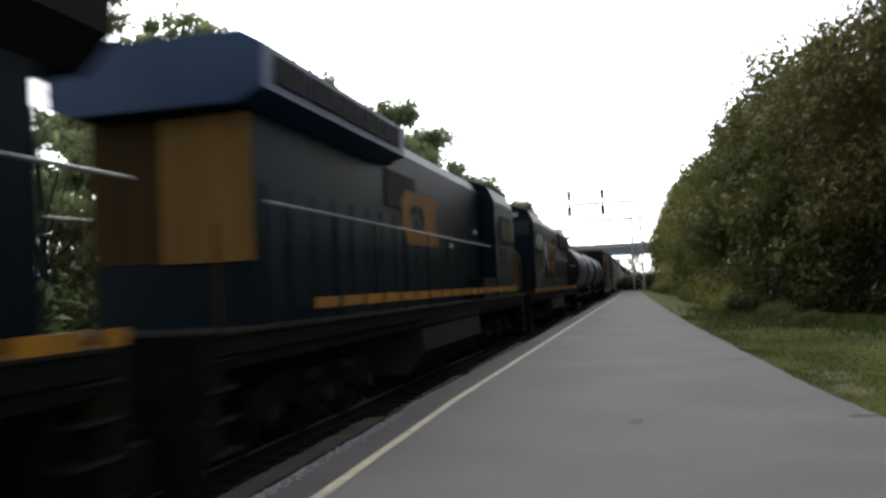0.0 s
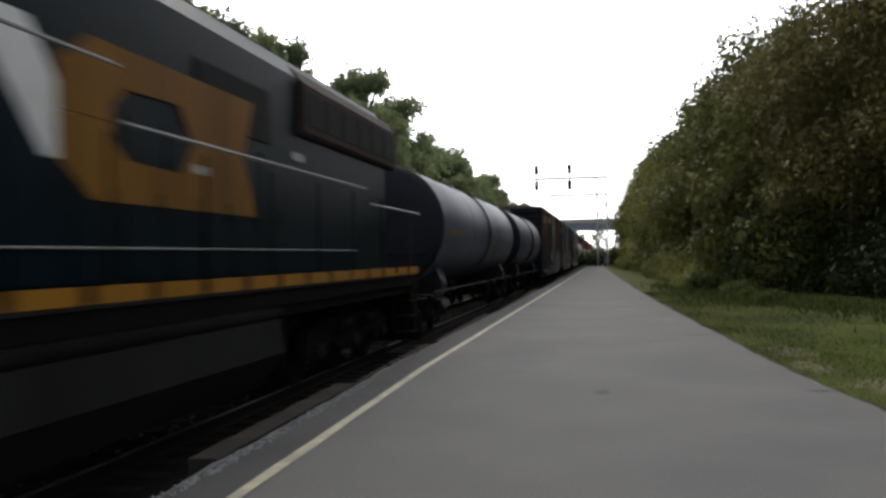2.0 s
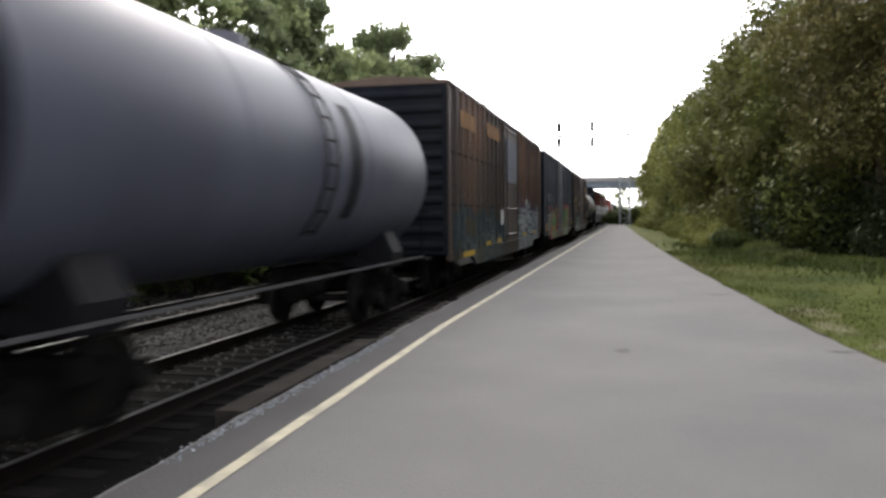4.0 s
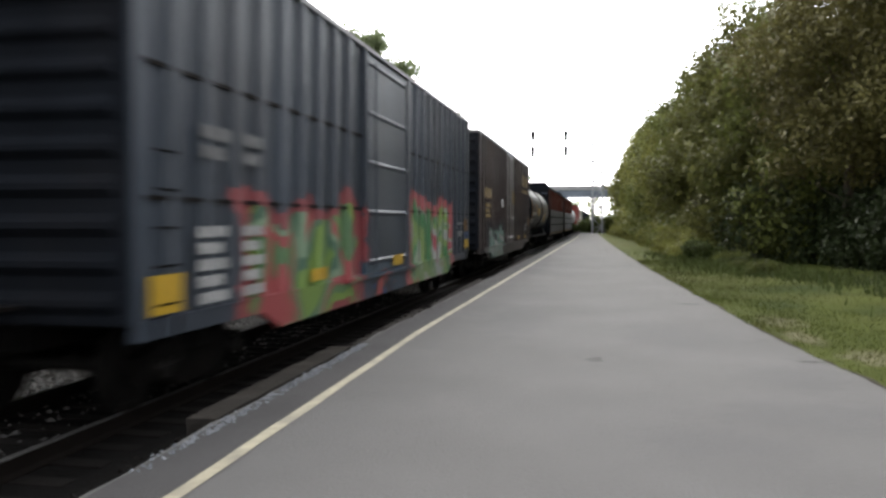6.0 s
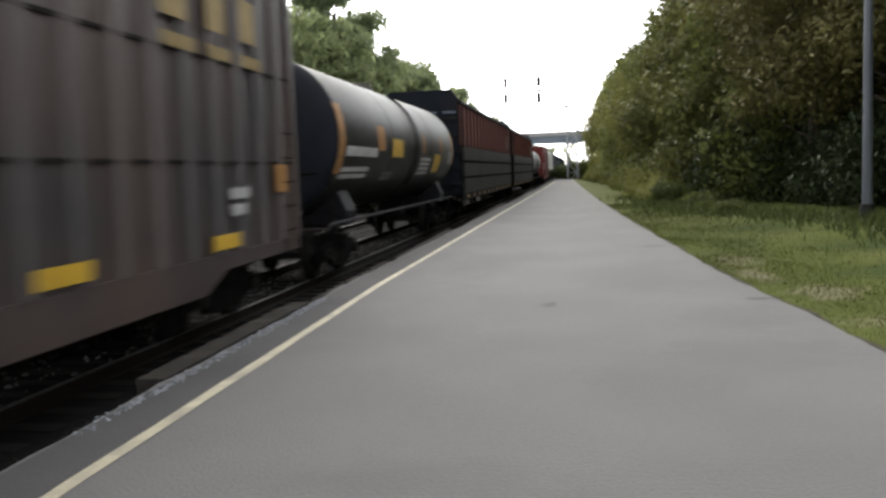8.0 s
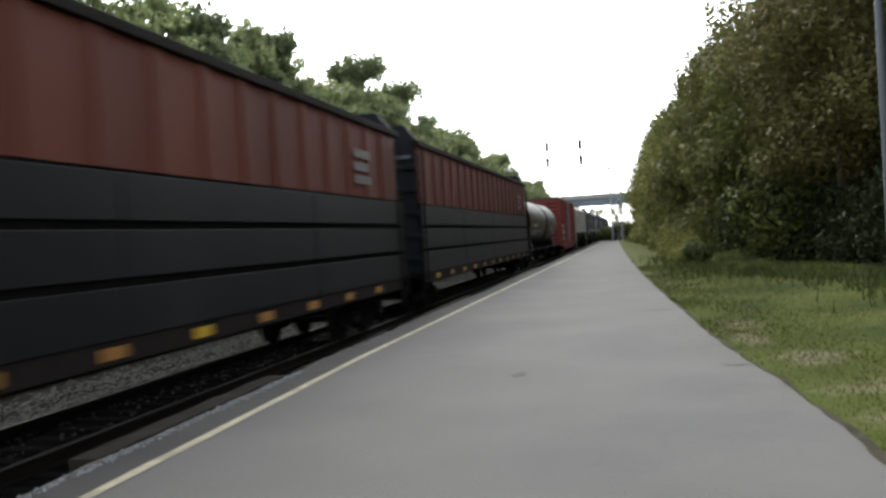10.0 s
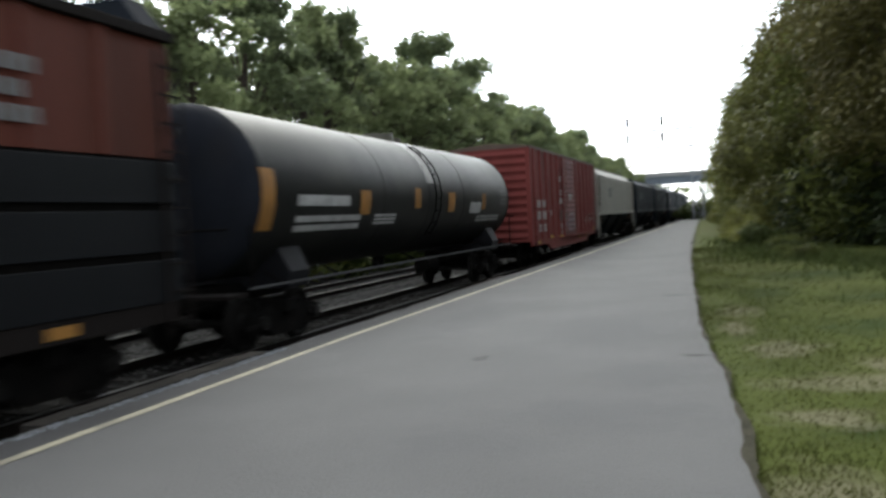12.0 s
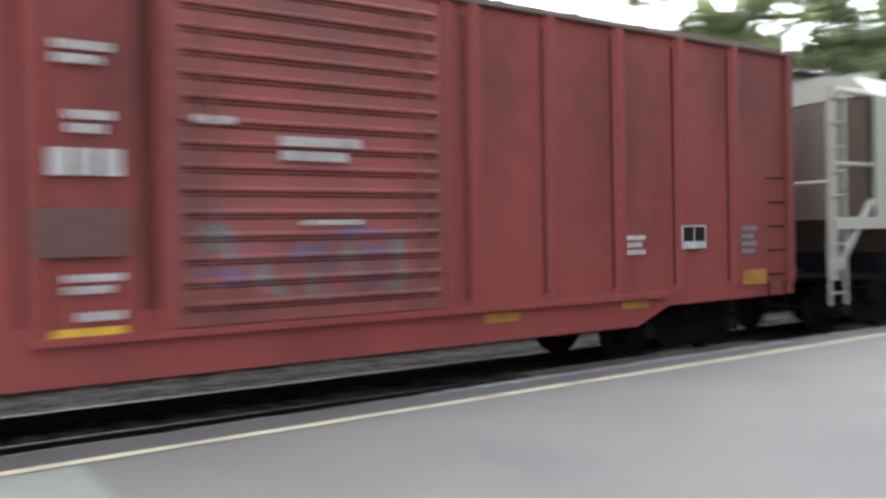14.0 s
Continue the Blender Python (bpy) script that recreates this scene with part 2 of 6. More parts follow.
SOOT_BROWN = mat("soot_brown", (0.0065, 0.0052, 0.0047), 0.8, vary=0.3, streak=True, spec=0.05)
WHITE_PAINT = mat("white_paint", (0.31, 0.31, 0.305), 0.6, vary=0.12, scale=4, stain=(0.15, 0.14, 0.13), stain_amount=0.5)
GLASS_CAB = mat("cab_glass", (0.012, 0.016, 0.019), 0.12, vary=0.05, bump=0, spec=0.3)
HANDRAIL = mat("handrail", (0.11, 0.1125, 0.11), 0.45, vary=0.15)
FUEL_TANK = mat("fuel_tank_grime", (0.006, 0.006, 0.0058), 0.8, vary=0.4, scale=1.5, stain=(0.016, 0.015, 0.014), stain_amount=0.4, spec=0.04)
TANK_GREY = mat("tank_grey_blue", (0.04, 0.043, 0.058), 0.5, vary=0.22, scale=0.8, stain=(0.0135, 0.014, 0.0175), stain_amount=0.5, streak=True, spec=0.12)
TANK_BLACK = mat("tank_black", (0.0065, 0.0068, 0.0062), 0.5, vary=0.35, scale=0.8, stain=(0.024, 0.023, 0.02), stain_amount=0.3, streak=True, spec=0.09)
# Tank ends painted darker than the shell for the shade they lie in.
TANK_END = mat("tank_end_shade", (0.0085, 0.0095, 0.0128), 0.75, vary=0.35, scale=1.5, stain=(0.012, 0.011, 0.01), stain_amount=0.5, spec=0.04)
FADED_MARK = mat("faded_company_yellow", (0.085, 0.041, 0.005), 0.65, vary=0.35, scale=2, stain=(0.03, 0.017, 0.005), stain_amount=0.6, streak=True, spec=0.06)
PATCH_GREY = mat("grey_overpaint", (0.052, 0.025, 0.023), 0.8, vary=0.2, scale=2)
DEEP_BLUE = mat("blue_spray_paint", (0.008, 0.03, 0.085), 0.6, vary=0.35, scale=3)
DIRT = mat("dirt_rim", (0.03, 0.028, 0.02), 0.95, vary=0.5, scale=3, fine=40, bump=0.6, spec=0.02)
PALE_SLAB = mat("pale_worn_slab", (0.075, 0.082, 0.074), 0.9, vary=0.2, scale=1.5, fine=30, bump=0.3)
TANK_BAND = mat("tank_saddle", (0.006, 0.006, 0.007), 0.6, vary=0.2, spec=0.05)
PALE_SPILL = mat("pale_spill", (0.21, 0.205, 0.195), 0.7, vary=0.3, streak=True)
ORANGE_MARK = mat("orange_mark", (0.14, 0.066, 0.011), 0.7, vary=0.35)
DULL_ORANGE = mat("dull_orange", (0.075, 0.04, 0.012), 0.7, vary=0.35)
FADED_BLUE = mat("faded_blue_panel", (0.055, 0.065, 0.085), 0.7, vary=0.35, scale=1.5, stain=(0.03, 0.022, 0.018), stain_amount=0.6, streak=True)
YELLOW_MARK = mat("yellow_mark", (0.25, 0.155, 0.009), 0.6, vary=0.3)
PALE_BAR = mat("pale_lettering", (0.195, 0.195, 0.19), 0.7, vary=0.45, scale=5)
SIDE_RAIL = mat("side_rail_grime", (0.04, 0.04, 0.041), 0.7, vary=0.3, spec=0.08)
GREY_BAR = mat("faded_lettering", (0.08, 0.08, 0.08), 0.7, vary=0.35, scale=6)
YELLOW_BAR = mat("yellow_lettering", (0.14, 0.1, 0.035), 0.7, vary=0.3, scale=6)
TEAL, MINT, SALMON, LIME = (0.015, 0.04, 0.05), (0.11, 0.165, 0.145), (0.225, 0.045, 0.04), (0.1, 0.16, 0.03)
CREAM, BLUE, INK = (0.21, 0.22, 0.21), (0.01, 0.045, 0.125), (0.015, 0.015, 0.0175)
RUST_SIDE = painted_over(mat("rust_brown_side", (0.024, 0.0165, 0.0125), 0.55, vary=0.65, scale=0.9, stain=(0.085, 0.039, 0.016), stain_amount=0.75, streak=True, spec=0.18),
                         [(0.6, 8.6, -0.3, 1.95, [(0.005, 0.014, 0.018), (0.007, 0.012, 0.014), (0.05, 0.064, 0.066), (0.004, 0.014, 0.017), (0.022, 0.033, 0.034), (0.005, 0.012, 0.01), (0.018, 0.017, 0.006)], 0.9),
                          (11.9, 19.6, 0.5, 2.55, [(0.036, 0.021, 0.033), (0.16, 0.18, 0.185), (0.02, 0.028, 0.032), (0.13, 0.16, 0.165), INK, (0.15, 0.17, 0.175), (0.08, 0.11, 0.115), CREAM, INK], 0.75)])
GREY_SIDE = painted_over(mat("slate_grey_side", (0.019, 0.024, 0.032), 0.48, vary=0.55, scale=0.9, stain=(0.017, 0.015, 0.014), stain_amount=0.6, streak=True, spec=0.24),
                         [(2.2, 7.6, -0.3, 2.25, [(0.13, 0.026, 0.028), LIME, (0.05, 0.1, 0.04), (0.19, 0.035, 0.035), (0.11, 0.16, 0.1), (0.03, 0.07, 0.04), LIME], 1.25),
                          (10.8, 16.4, -0.3, 2.4, [(0.2, 0.05, 0.052), LIME, (0.16, 0.19, 0.14), (0.03, 0.1, 0.035), (0.11, 0.16, 0.05), CREAM, (0.19, 0.04, 0.05)], 1.1),
                          (7.4, 10.2, 0.3, 1.3, [(0.02, 0.035, 0.05), BLUE, INK, SALMON], 0.5)])
BROWN_SIDE = painted_over(mat("dark_brown_side", (0.0235, 0.0165, 0.0148), 0.5, vary=0.55, scale=0.9, stain=(0.05, 0.0325, 0.0225), stain_amount=0.5, streak=True, spec=0.3),
                          [(2.0, 7.4, -0.3, 1.8, [INK, MINT, CREAM, (0.05, 0.1, 0.07), MINT, (0.1, 0.06, 0.045), CREAM], 0.5)])
OXIDE_SIDE = mat("oxide_red_side", (0.107, 0.0245, 0.0215), 0.68, vary=0.25, scale=0.8, stain=(0.045, 0.014, 0.013), stain_amount=0.65, streak=True, spec=0.12)
# Dark rib strips; also paints the shadow lines under the door's pressed ribs.
RIB_DARK = mat("rib_dark", (0.045, 0.014, 0.0125), 0.85, vary=0.5, scale=2, streak=True, spec=0.05)
OXIDE_DOOR = painted_over(mat("oxide_red_door", (0.107, 0.026, 0.0225), 0.62, vary=0.22, scale=1.2, stain=(0.045, 0.025, 0.0225), stain_amount=0.5),
                          [(6.4, 9.5, 1.4, 2.3, [(0.1, 0.028, 0.025), (0.065, 0.075, 0.072), (0.115, 0.035, 0.035), (0.065, 0.045, 0.08), (0.11, 0.03, 0.03), (0.06, 0.075, 0.072), (0.13, 0.05, 0.06)], 0.6)])
# Shade of box car ends painted as a dark tone; gondola ends share it.
END_DARK = mat("car_end_dark", (0.0075, 0.0088, 0.0115), 0.85, vary=0.4, scale=1.2, stain=(0.012, 0.01, 0.009), stain_amount=0.5, spec=0.03)
GONDOLA_RED = mat("faded_red_side", (0.056, 0.017, 0.0115), 0.6, vary=0.35, scale=0.8, stain=(0.0175, 0.009, 0.006), stain_amount=0.6, streak=True, spec=0.075)
GONDOLA_BLACK = mat("weathered_black_side", (0.0036, 0.004, 0.0047), 0.55, vary=0.5, scale=1.0, stain=(0.011, 0.01, 0.0095), stain_amount=0.5, streak=True, spec=0.08)
HOPPER_CREAM = mat("cream_side", (0.19, 0.185, 0.16), 0.65, vary=0.15, scale=0.8, stain=(0.11, 0.095, 0.075), stain_amount=0.5, streak=True)
HOPPER_DARK = mat("dark_hopper_side", (0.0075, 0.0105, 0.014), 0.7, vary=0.3, scale=0.8, stain=(0.03, 0.0275, 0.025), stain_amount=0.5, streak=True, spec=0.075)
HOPPER_RUST = mat("rust_stained_end", (0.05, 0.036, 0.029), 0.8, vary=0.45, scale=1.5, stain=(0.13, 0.12, 0.1), stain_amount=0.4, streak=True, spec=0.05)
ROOF_GREY = mat("weathered_roof", (0.1, 0.095, 0.0925), 0.6, metal=0.3, vary=0.25, scale=1)
RUSTY_ROOF = mat("rusty_roof", (0.065, 0.045, 0.035), 0.8, vary=0.3, scale=1)


def worn_spots(m, spots, color, amount, upright=False):
    """Bare or darker spots in a ground surface: each is (x, y, half-width, half-length) with a soft, uneven rim."""
    n, l = m.node_tree.nodes, m.node_tree.links
    b = n["Principled BSDF"]
    out = b.inputs["Base Color"].links[0].from_socket
    tc = n.new("ShaderNodeTexCoord")
    wob = n.new("ShaderNodeTexNoise")
    wob.inputs["Scale"].default_value, wob.inputs["Detail"].default_value = 2.6, 6
    l.new(tc.outputs["Object"], wob.inputs["Vector"])
    for x, y, a, c in spots:
        mp = n.new("ShaderNodeMapping")
        mp.vector_type = "POINT"
        mp.inputs["Location"].default_value = (0, -x / a, -y / c) if upright else (-x / a, -y / c, 0)
        mp.inputs["Scale"].default_value = (0, 1 / a, 1 / c) if upright else (1 / a, 1 / c, 0)
        l.new(tc.outputs["Object"], mp.inputs["Vector"])
        ln = n.new("ShaderNodeVectorMath")
        ln.operation = "LENGTH"
        l.new(mp.outputs[0], ln.inputs[0])
        ad = n.new("ShaderNodeMath")
        ad.operation = "MULTIPLY_ADD"
        l.new(wob.outputs["Fac"], ad.inputs[0])
        ad.inputs[1].default_value = 2.0
        l.new(ln.outputs["Value"], ad.inputs[2])
        mr = n.new("ShaderNodeMapRange")
        mr.inputs[1].default_value, mr.inputs[2].default_value = (1.1, 2.3) if upright else (1.55, 2.25)
        mr.inputs[3].default_value, mr.inputs[4].default_value = amount, 0.0
        l.new(ad.outputs[0], mr.inputs[0])
        mx = n.new("ShaderNodeMix")
        mx.data_type = "RGBA"
        l.new(mr.outputs[0], mx.inputs[0])
        l.new(out, mx.inputs[6])
        mx.inputs[7].default_value = (*color, 1)
        out = mx.outputs[2]
    l.new(out, b.inputs["Base Color"])
    return m


def sheen_dust_top(m, z0, z1, color, amount):
    """Sky sheen and pale road dust painted on the upper part of a tank, from z0 up to z1, with a ragged lower rim."""
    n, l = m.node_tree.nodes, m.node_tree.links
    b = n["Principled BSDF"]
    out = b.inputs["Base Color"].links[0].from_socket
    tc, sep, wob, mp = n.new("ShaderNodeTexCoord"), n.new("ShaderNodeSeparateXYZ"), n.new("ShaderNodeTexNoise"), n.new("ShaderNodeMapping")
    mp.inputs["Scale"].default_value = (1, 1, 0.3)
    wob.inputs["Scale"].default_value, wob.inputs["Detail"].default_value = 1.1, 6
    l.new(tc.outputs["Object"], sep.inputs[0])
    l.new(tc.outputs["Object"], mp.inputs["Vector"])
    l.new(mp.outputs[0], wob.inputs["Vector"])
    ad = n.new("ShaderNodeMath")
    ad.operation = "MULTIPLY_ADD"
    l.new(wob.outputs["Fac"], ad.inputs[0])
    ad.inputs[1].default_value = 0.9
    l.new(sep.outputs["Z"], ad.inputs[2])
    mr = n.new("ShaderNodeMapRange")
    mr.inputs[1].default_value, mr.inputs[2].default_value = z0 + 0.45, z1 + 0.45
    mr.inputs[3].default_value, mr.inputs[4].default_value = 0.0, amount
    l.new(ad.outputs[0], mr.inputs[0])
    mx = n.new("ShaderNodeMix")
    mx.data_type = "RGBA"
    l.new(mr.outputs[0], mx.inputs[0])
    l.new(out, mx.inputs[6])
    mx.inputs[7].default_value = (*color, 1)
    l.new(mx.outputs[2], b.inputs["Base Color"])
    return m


worn_spots(OXIDE_SIDE, [(12.5, 3.2, 1.0, 1.5), (10.3, 3.6, 0.5, 1.2), (4.2, 2.9, 0.8, 1.4), (6.1, 3.4, 0.5, 1.3), (2.9, 4.0, 0.7, 0.8), (14.6, 3.9, 0.8, 0.7)], (0.04, 0.0135, 0.0125), 0.55, True)
worn_spots(OXIDE_DOOR, [(7.2, 1.2, 0.9, 0.25), (8.8, 1.3, 0.9, 0.3), (6.7, 2.4, 0.3, 1.6), (8.2, 1.6, 0.8, 0.3), (9.4, 2.2, 0.25, 1.0)], (0.032, 0.014, 0.0125), 0.5, True)
worn_spots(BROWN_SIDE, [(4.0, 3.6, 2.0, 0.7), (12.0, 4.0, 1.6, 0.7)], (0.05, 0.043, 0.042), 0.5, True)
worn_spots(BROWN_SIDE, [(13.0, 1.7, 1.2, 0.7), (16.5, 1.8, 1.5, 0.9), (17.8, 3.0, 0.8, 1.0)], (0.01, 0.0105, 0.0125), 0.7, True)
worn_spots(GREY_SIDE, [(3.0, 4.2, 2.2, 0.7), (9.0, 2.6, 0.7, 1.6), (13.5, 4.1, 2.0, 0.8)], (0.045, 0.05, 0.058), 0.5, True)
worn_spots(RUST_SIDE, [(4.0, 4.2, 1.6, 0.9), (13.5, 4.0, 1.4, 1.0), (17.0, 3.6, 1.0, 1.2)], (0.085, 0.042, 0.022), 0.6, True)
# Pale tank tops: sky sheen painted in along with the dust.
sheen_dust_top(TANK_BLACK, 2.8, 4.0, (0.068, 0.065, 0.052), 0.85)
sheen_dust_top(TANK_GREY, 2.9, 4.0, (0.085, 0.085, 0.1), 0.7)
worn_spots(ASPHALT, [(1.75, 7.3, 0.9, 0.6), (0.9, 6.3, 0.6, 0.4), (2.0, 9.0, 0.5, 0.7), (-0.6, 4.2, 0.7, 0.3), (1.2, 12.5, 0.8, 1.5), (-1.2, 14, 0.5, 2.5)], (0.038, 0.038, 0.039), 0.45)
worn_spots(LAWN, [(5.2, 12.5, 1.2, 0.9), (4.4, 7.0, 0.9, 0.35), (6.0, 16, 1.5, 1.2), (3.6, 17.5, 0.6, 1.0), (4.8, 21, 1.2, 1.5)], (0.014, 0.022, 0.006), 0.75)
worn_spots(LAWN, [(3.45, 10.85, 0.42, 0.6), (3.95, 8.9, 0.8, 0.4), (3.5, 7.5, 0.4, 0.35), (3.3, 5.2, 0.5, 0.8), (4.5, 9.7, 0.5, 0.4), (3.1, 14.5, 0.3, 0.9), (3.0, 12.6, 0.25, 0.6)], (0.1, 0.09, 0.06), 0.65)


# ---- mesh helpers ----
def bm_box(bm, x0, x1, y0, y1, z0, z1, bevel=0.0):
    r = bmesh.ops.create_cube(bm, size=1.0, matrix=Matrix.Translation(((x0 + x1) / 2, (y0 + y1) / 2, (z0 + z1) / 2)) @ Matrix.Diagonal((abs(x1 - x0), abs(y1 - y0), abs(z1 - z0), 1)))
    if bevel:
        edges = list({e for v in r["verts"] for e in v.link_edges})
        bmesh.ops.bevel(bm, geom=edges, offset=bevel, segments=2, affect="EDGES", profile=0.6)
    return bm


def box(x0, x1, y0, y1, z0, z1, bevel=0.0):
    return bm_box(bmesh.new(), x0, x1, y0, y1, z0, z1, bevel)


def bm_rod(bm, a, b, r, r2=None, seg=8):
    a, b = Vector(a), Vector(b)
    d = b - a
    m = Matrix.Translation((a + b) / 2) @ d.to_track_quat("Z", "Y").to_matrix().to_4x4()
    bmesh.ops.create_cone(bm, cap_ends=True, segments=seg, radius1=r, radius2=r if r2 is None else r2, depth=d.length, matrix=m)
    return bm


def rod(a, b, r, r2=None, seg=8):
    return bm_rod(bmesh.new(), a, b, r, r2, seg)


def bm_prism(bm, profile, axis, a0, a1):
    """Extrudes a closed outline of (u, v) along an axis: x gives (y, z), y gives (x, z), z gives (x, y)."""
    def at(u, v, a):
        return {"x": (a, u, v), "y": (u, a, v), "z": (u, v, a)}[axis]
    lo = [bm.verts.new(at(u, v, a0)) for u, v in profile]
    hi = [bm.verts.new(at(u, v, a1)) for u, v in profile]
    k = len(profile)
    bm.faces.new(lo)
    bm.faces.new(hi[::-1])
    for i in range(k):
        bm.faces.new((lo[i], hi[i], hi[(i + 1) % k], lo[(i + 1) % k]))
    bmesh.ops.recalc_face_normals(bm, faces=bm.faces[:])
    return bm


def prism(profile, axis, a0, a1):
    return bm_prism(bmesh.new(), profile, axis, a0, a1)


def bm_lathe(bm, profile, seg, centre, axis):
    """Turns an outline of (radius, along) about an axis through centre."""
    c = Vector(centre)
    rings = []
    for r, a in profile:
        ring = []
        for i in range(seg):
            w = 2 * math.pi * i / seg
            u, v = max(r, 0.001) * math.cos(w), max(r, 0.001) * math.sin(w)
            ring.append(bm.verts.new(c + Vector((a, u, v) if axis == "x" else (u, a, v) if axis == "y" else (u, v, a))))
        rings.append(ring)
    for p, q in zip(rings, rings[1:]):
        for i in range(seg):
            bm.faces.new((p[i], p[(i + 1) % seg], q[(i + 1) % seg], q[i]))
    bm.faces.new(rings[0])
    bm.faces.new(rings[-1])
    bmesh.ops.recalc_face_normals(bm, faces=bm.faces[:])
    return bm


def bent_tube(points, r, seg=6):
    """One unbroken round bar through a row of points."""
    bm = bmesh.new()
    pts = [Vector(p) for p in points]
    rings = []
    for i, p in enumerate(pts):
        d = (pts[min(i + 1, len(pts) - 1)] - pts[max(i - 1, 0)]).normalized()
        u = d.orthogonal().normalized() if not rings else (side - d * side.dot(d)).normalized()
        side = u
        w = d.cross(u)
        rings.append([bm.verts.new(p + (u * math.cos(a) + w * math.sin(a)) * r) for a in np.linspace(0, 2 * math.pi, seg, endpoint=False)])
    for p, q in zip(rings, rings[1:]):
        for i in range(seg):
            bm.faces.new((p[i], p[(i + 1) % seg], q[(i + 1) % seg], q[i]))
    bm.faces.new(rings[0])
    bm.faces.new(rings[-1])
    bmesh.ops.recalc_face_normals(bm, faces=bm.faces[:])
    return bm


def finish(bm, name, material, smooth=False):
    me = bpy.data.meshes.new(name)
    bm.to_mesh(me)
    bm.free()
    me.materials.append(material)
    if smooth:
        me.polygons.foreach_set("use_smooth", [True] * len(me.polygons))
        me.set_sharp_from_angle(angle=radians(40))
    return me


def part(name, bm, material, parent, label="", smooth=False):
    ob = new(name, bm if isinstance(bm, bpy.types.Mesh) else finish(bm, name, material, smooth))
    ob.parent = parent
    return tagged(ob, label)


def thing(name, label, category, group="", at=None):
    ob = new(name)
    if at is not None:
        ob.matrix_basis = at
    return tagged(ob, label, category, group)


def structure(name, bm, material, label="", smooth=False):
    ob = new(name, bm if isinstance(bm, bpy.types.Mesh) else finish(bm, name, material, smooth))
    return tagged(ob, label, "", "", "structure")


def mesh_of(name, verts, faces, material, smooth=False):
    me = bpy.data.meshes.new(name)
    me.from_pydata(verts, [], faces)
    me.materials.append(material)
    if smooth:
        me.polygons.foreach_set("use_smooth", [True] * len(me.polygons))
    return me


def quads(name, corners, material):
    """A mesh from an (n, 4, 3) array of four-cornered pieces."""
    k = len(corners)
    me = bpy.data.meshes.new(name)
    me.vertices.add(k * 4)
    me.vertices.foreach_set("co", np.asarray(corners, dtype=np.float32).ravel())
    me.loops.add(k * 4)
    me.loops.foreach_set("vertex_index", np.arange(k * 4, dtype=np.int32))
    me.polygons.add(k)
    me.polygons.foreach_set("loop_start", np.arange(0, k * 4, 4, dtype=np.int32))
    me.update(calc_edges=True)
    me.materials.append(material)
    return me


# ---- ground, platform and tracks ----
def drift(y):
    """How far the path and its edges lean towards +x with the track beyond the first metres."""
    return SLANT * max(y - 12.0, 0.0)


def edge(y):
    """The right edge of the path."""
    return float(np.interp(y, [-14, 5, 7, 9, 10.2, 13, 20, 30, 50, 75, 126], [2.95, 2.88, 2.83, 2.76, 2.66, 2.5, 2.32, 2.1, 1.95, 1.85, 1.9]))


def strip(name, y0, y1, step, left, right, z, material, label, ragged=0.0, thick=0.0):
    """A long strip between two edges, with an uneven outline."""
    ys = np.arange(y0, y1 + step / 2, step)
    v, f = [], []
    for y in ys:
        a = left(y) + ragged * noise.noise((y * 0.9, 3.1, 0)) + ragged * 0.5 * noise.noise((y * 3.3, 8.1, 0))
        c = right(y) + ragged * noise.noise((y * 0.8, 7.7, 2)) + ragged * 0.6 * noise.noise((y * 3.1, 1.1, 4))
        v += [(a, y, z), (c, y, z), (a, y, z - thick), (c, y, z - thick)]
    for i in range(len(ys) - 1):
        o = 4 * i
        f.append((o, o + 1, o + 5, o + 4))
        if thick:
            f += [(o + 2, o, o + 4, o + 6), (o + 1, o + 3, o + 7, o + 5)]
    return structure(name, mesh_of(name, v, f, material), material, label)


GROUND_Z = -0.68
structure("ground", mesh_of("ground", [(-1500, -1500, GROUND_Z), (1500, -1500, GROUND_Z), (1500, 2500, GROUND_Z), (-1500, 2500, GROUND_Z)], [(0, 1, 2, 3)], EARTH), EARTH, "rough earth and scrub ground")
platform = strip("platform", -14, 126, 0.25, lambda y: -3.02 + drift(y), edge, 0.0, ASPHALT, "old grey asphalt platform path", 0.055, 0.72)
strip("platform_edge", -13.9, 110, 0.25, lambda y: -2.98 + drift(y), lambda y: -2.53 + drift(y), 0.004, EDGE_ASPHALT, "darker worn asphalt strip beyond the safety line", 0.02)
strip("yellow_line", -13.9, 100, 0.2, lambda y: -2.52 + drift(y), lambda y: -2.415 + drift(y), 0.008, YELLOW_LINE, "worn yellow painted safety line", 0.012)
strip("dirt_rim", -13.9, 60, 0.2, lambda y: edge(y) - 0.015, lambda y: edge(y) + 0.035, 0.006, DIRT, "dark dirt along the broken edge of the path", 0.075)
structure("platform_panel", box(-2.38, 2.3, -9.0, 1.72, -0.05, 0.006), PALE_SLAB, "pale worn concrete panel across the platform")
lawn_v, lawn_f = [], []
ys, xs_ = np.arange(-16, 131, 1.0), [2.3, 2.75, 3.3, 4.2, 5.5, 7.5, 11, 18, 30]
for y in ys:
    for j, x in enumerate(xs_):
        z = -0.05 + 0.05 * noise.noise((x * 0.5, y * 0.4, 0)) * (j > 1) + (0.02 * (x - 2.7) if j > 1 else 0)
        lawn_v.append((x + edge(y) - 2.65, y, min(z, 0.25) if j else -0.25))
for i in range(len(ys) - 1):
    for j in range(len(xs_) - 1):
        o = i * len(xs_) + j
        lawn_f.append((o, o + 1, o + 1 + len(xs_), o + len(xs_)))
structure("lawn", mesh_of("lawn", lawn_v, lawn_f, LAWN, True), LAWN, "rough grass verge beside the path")


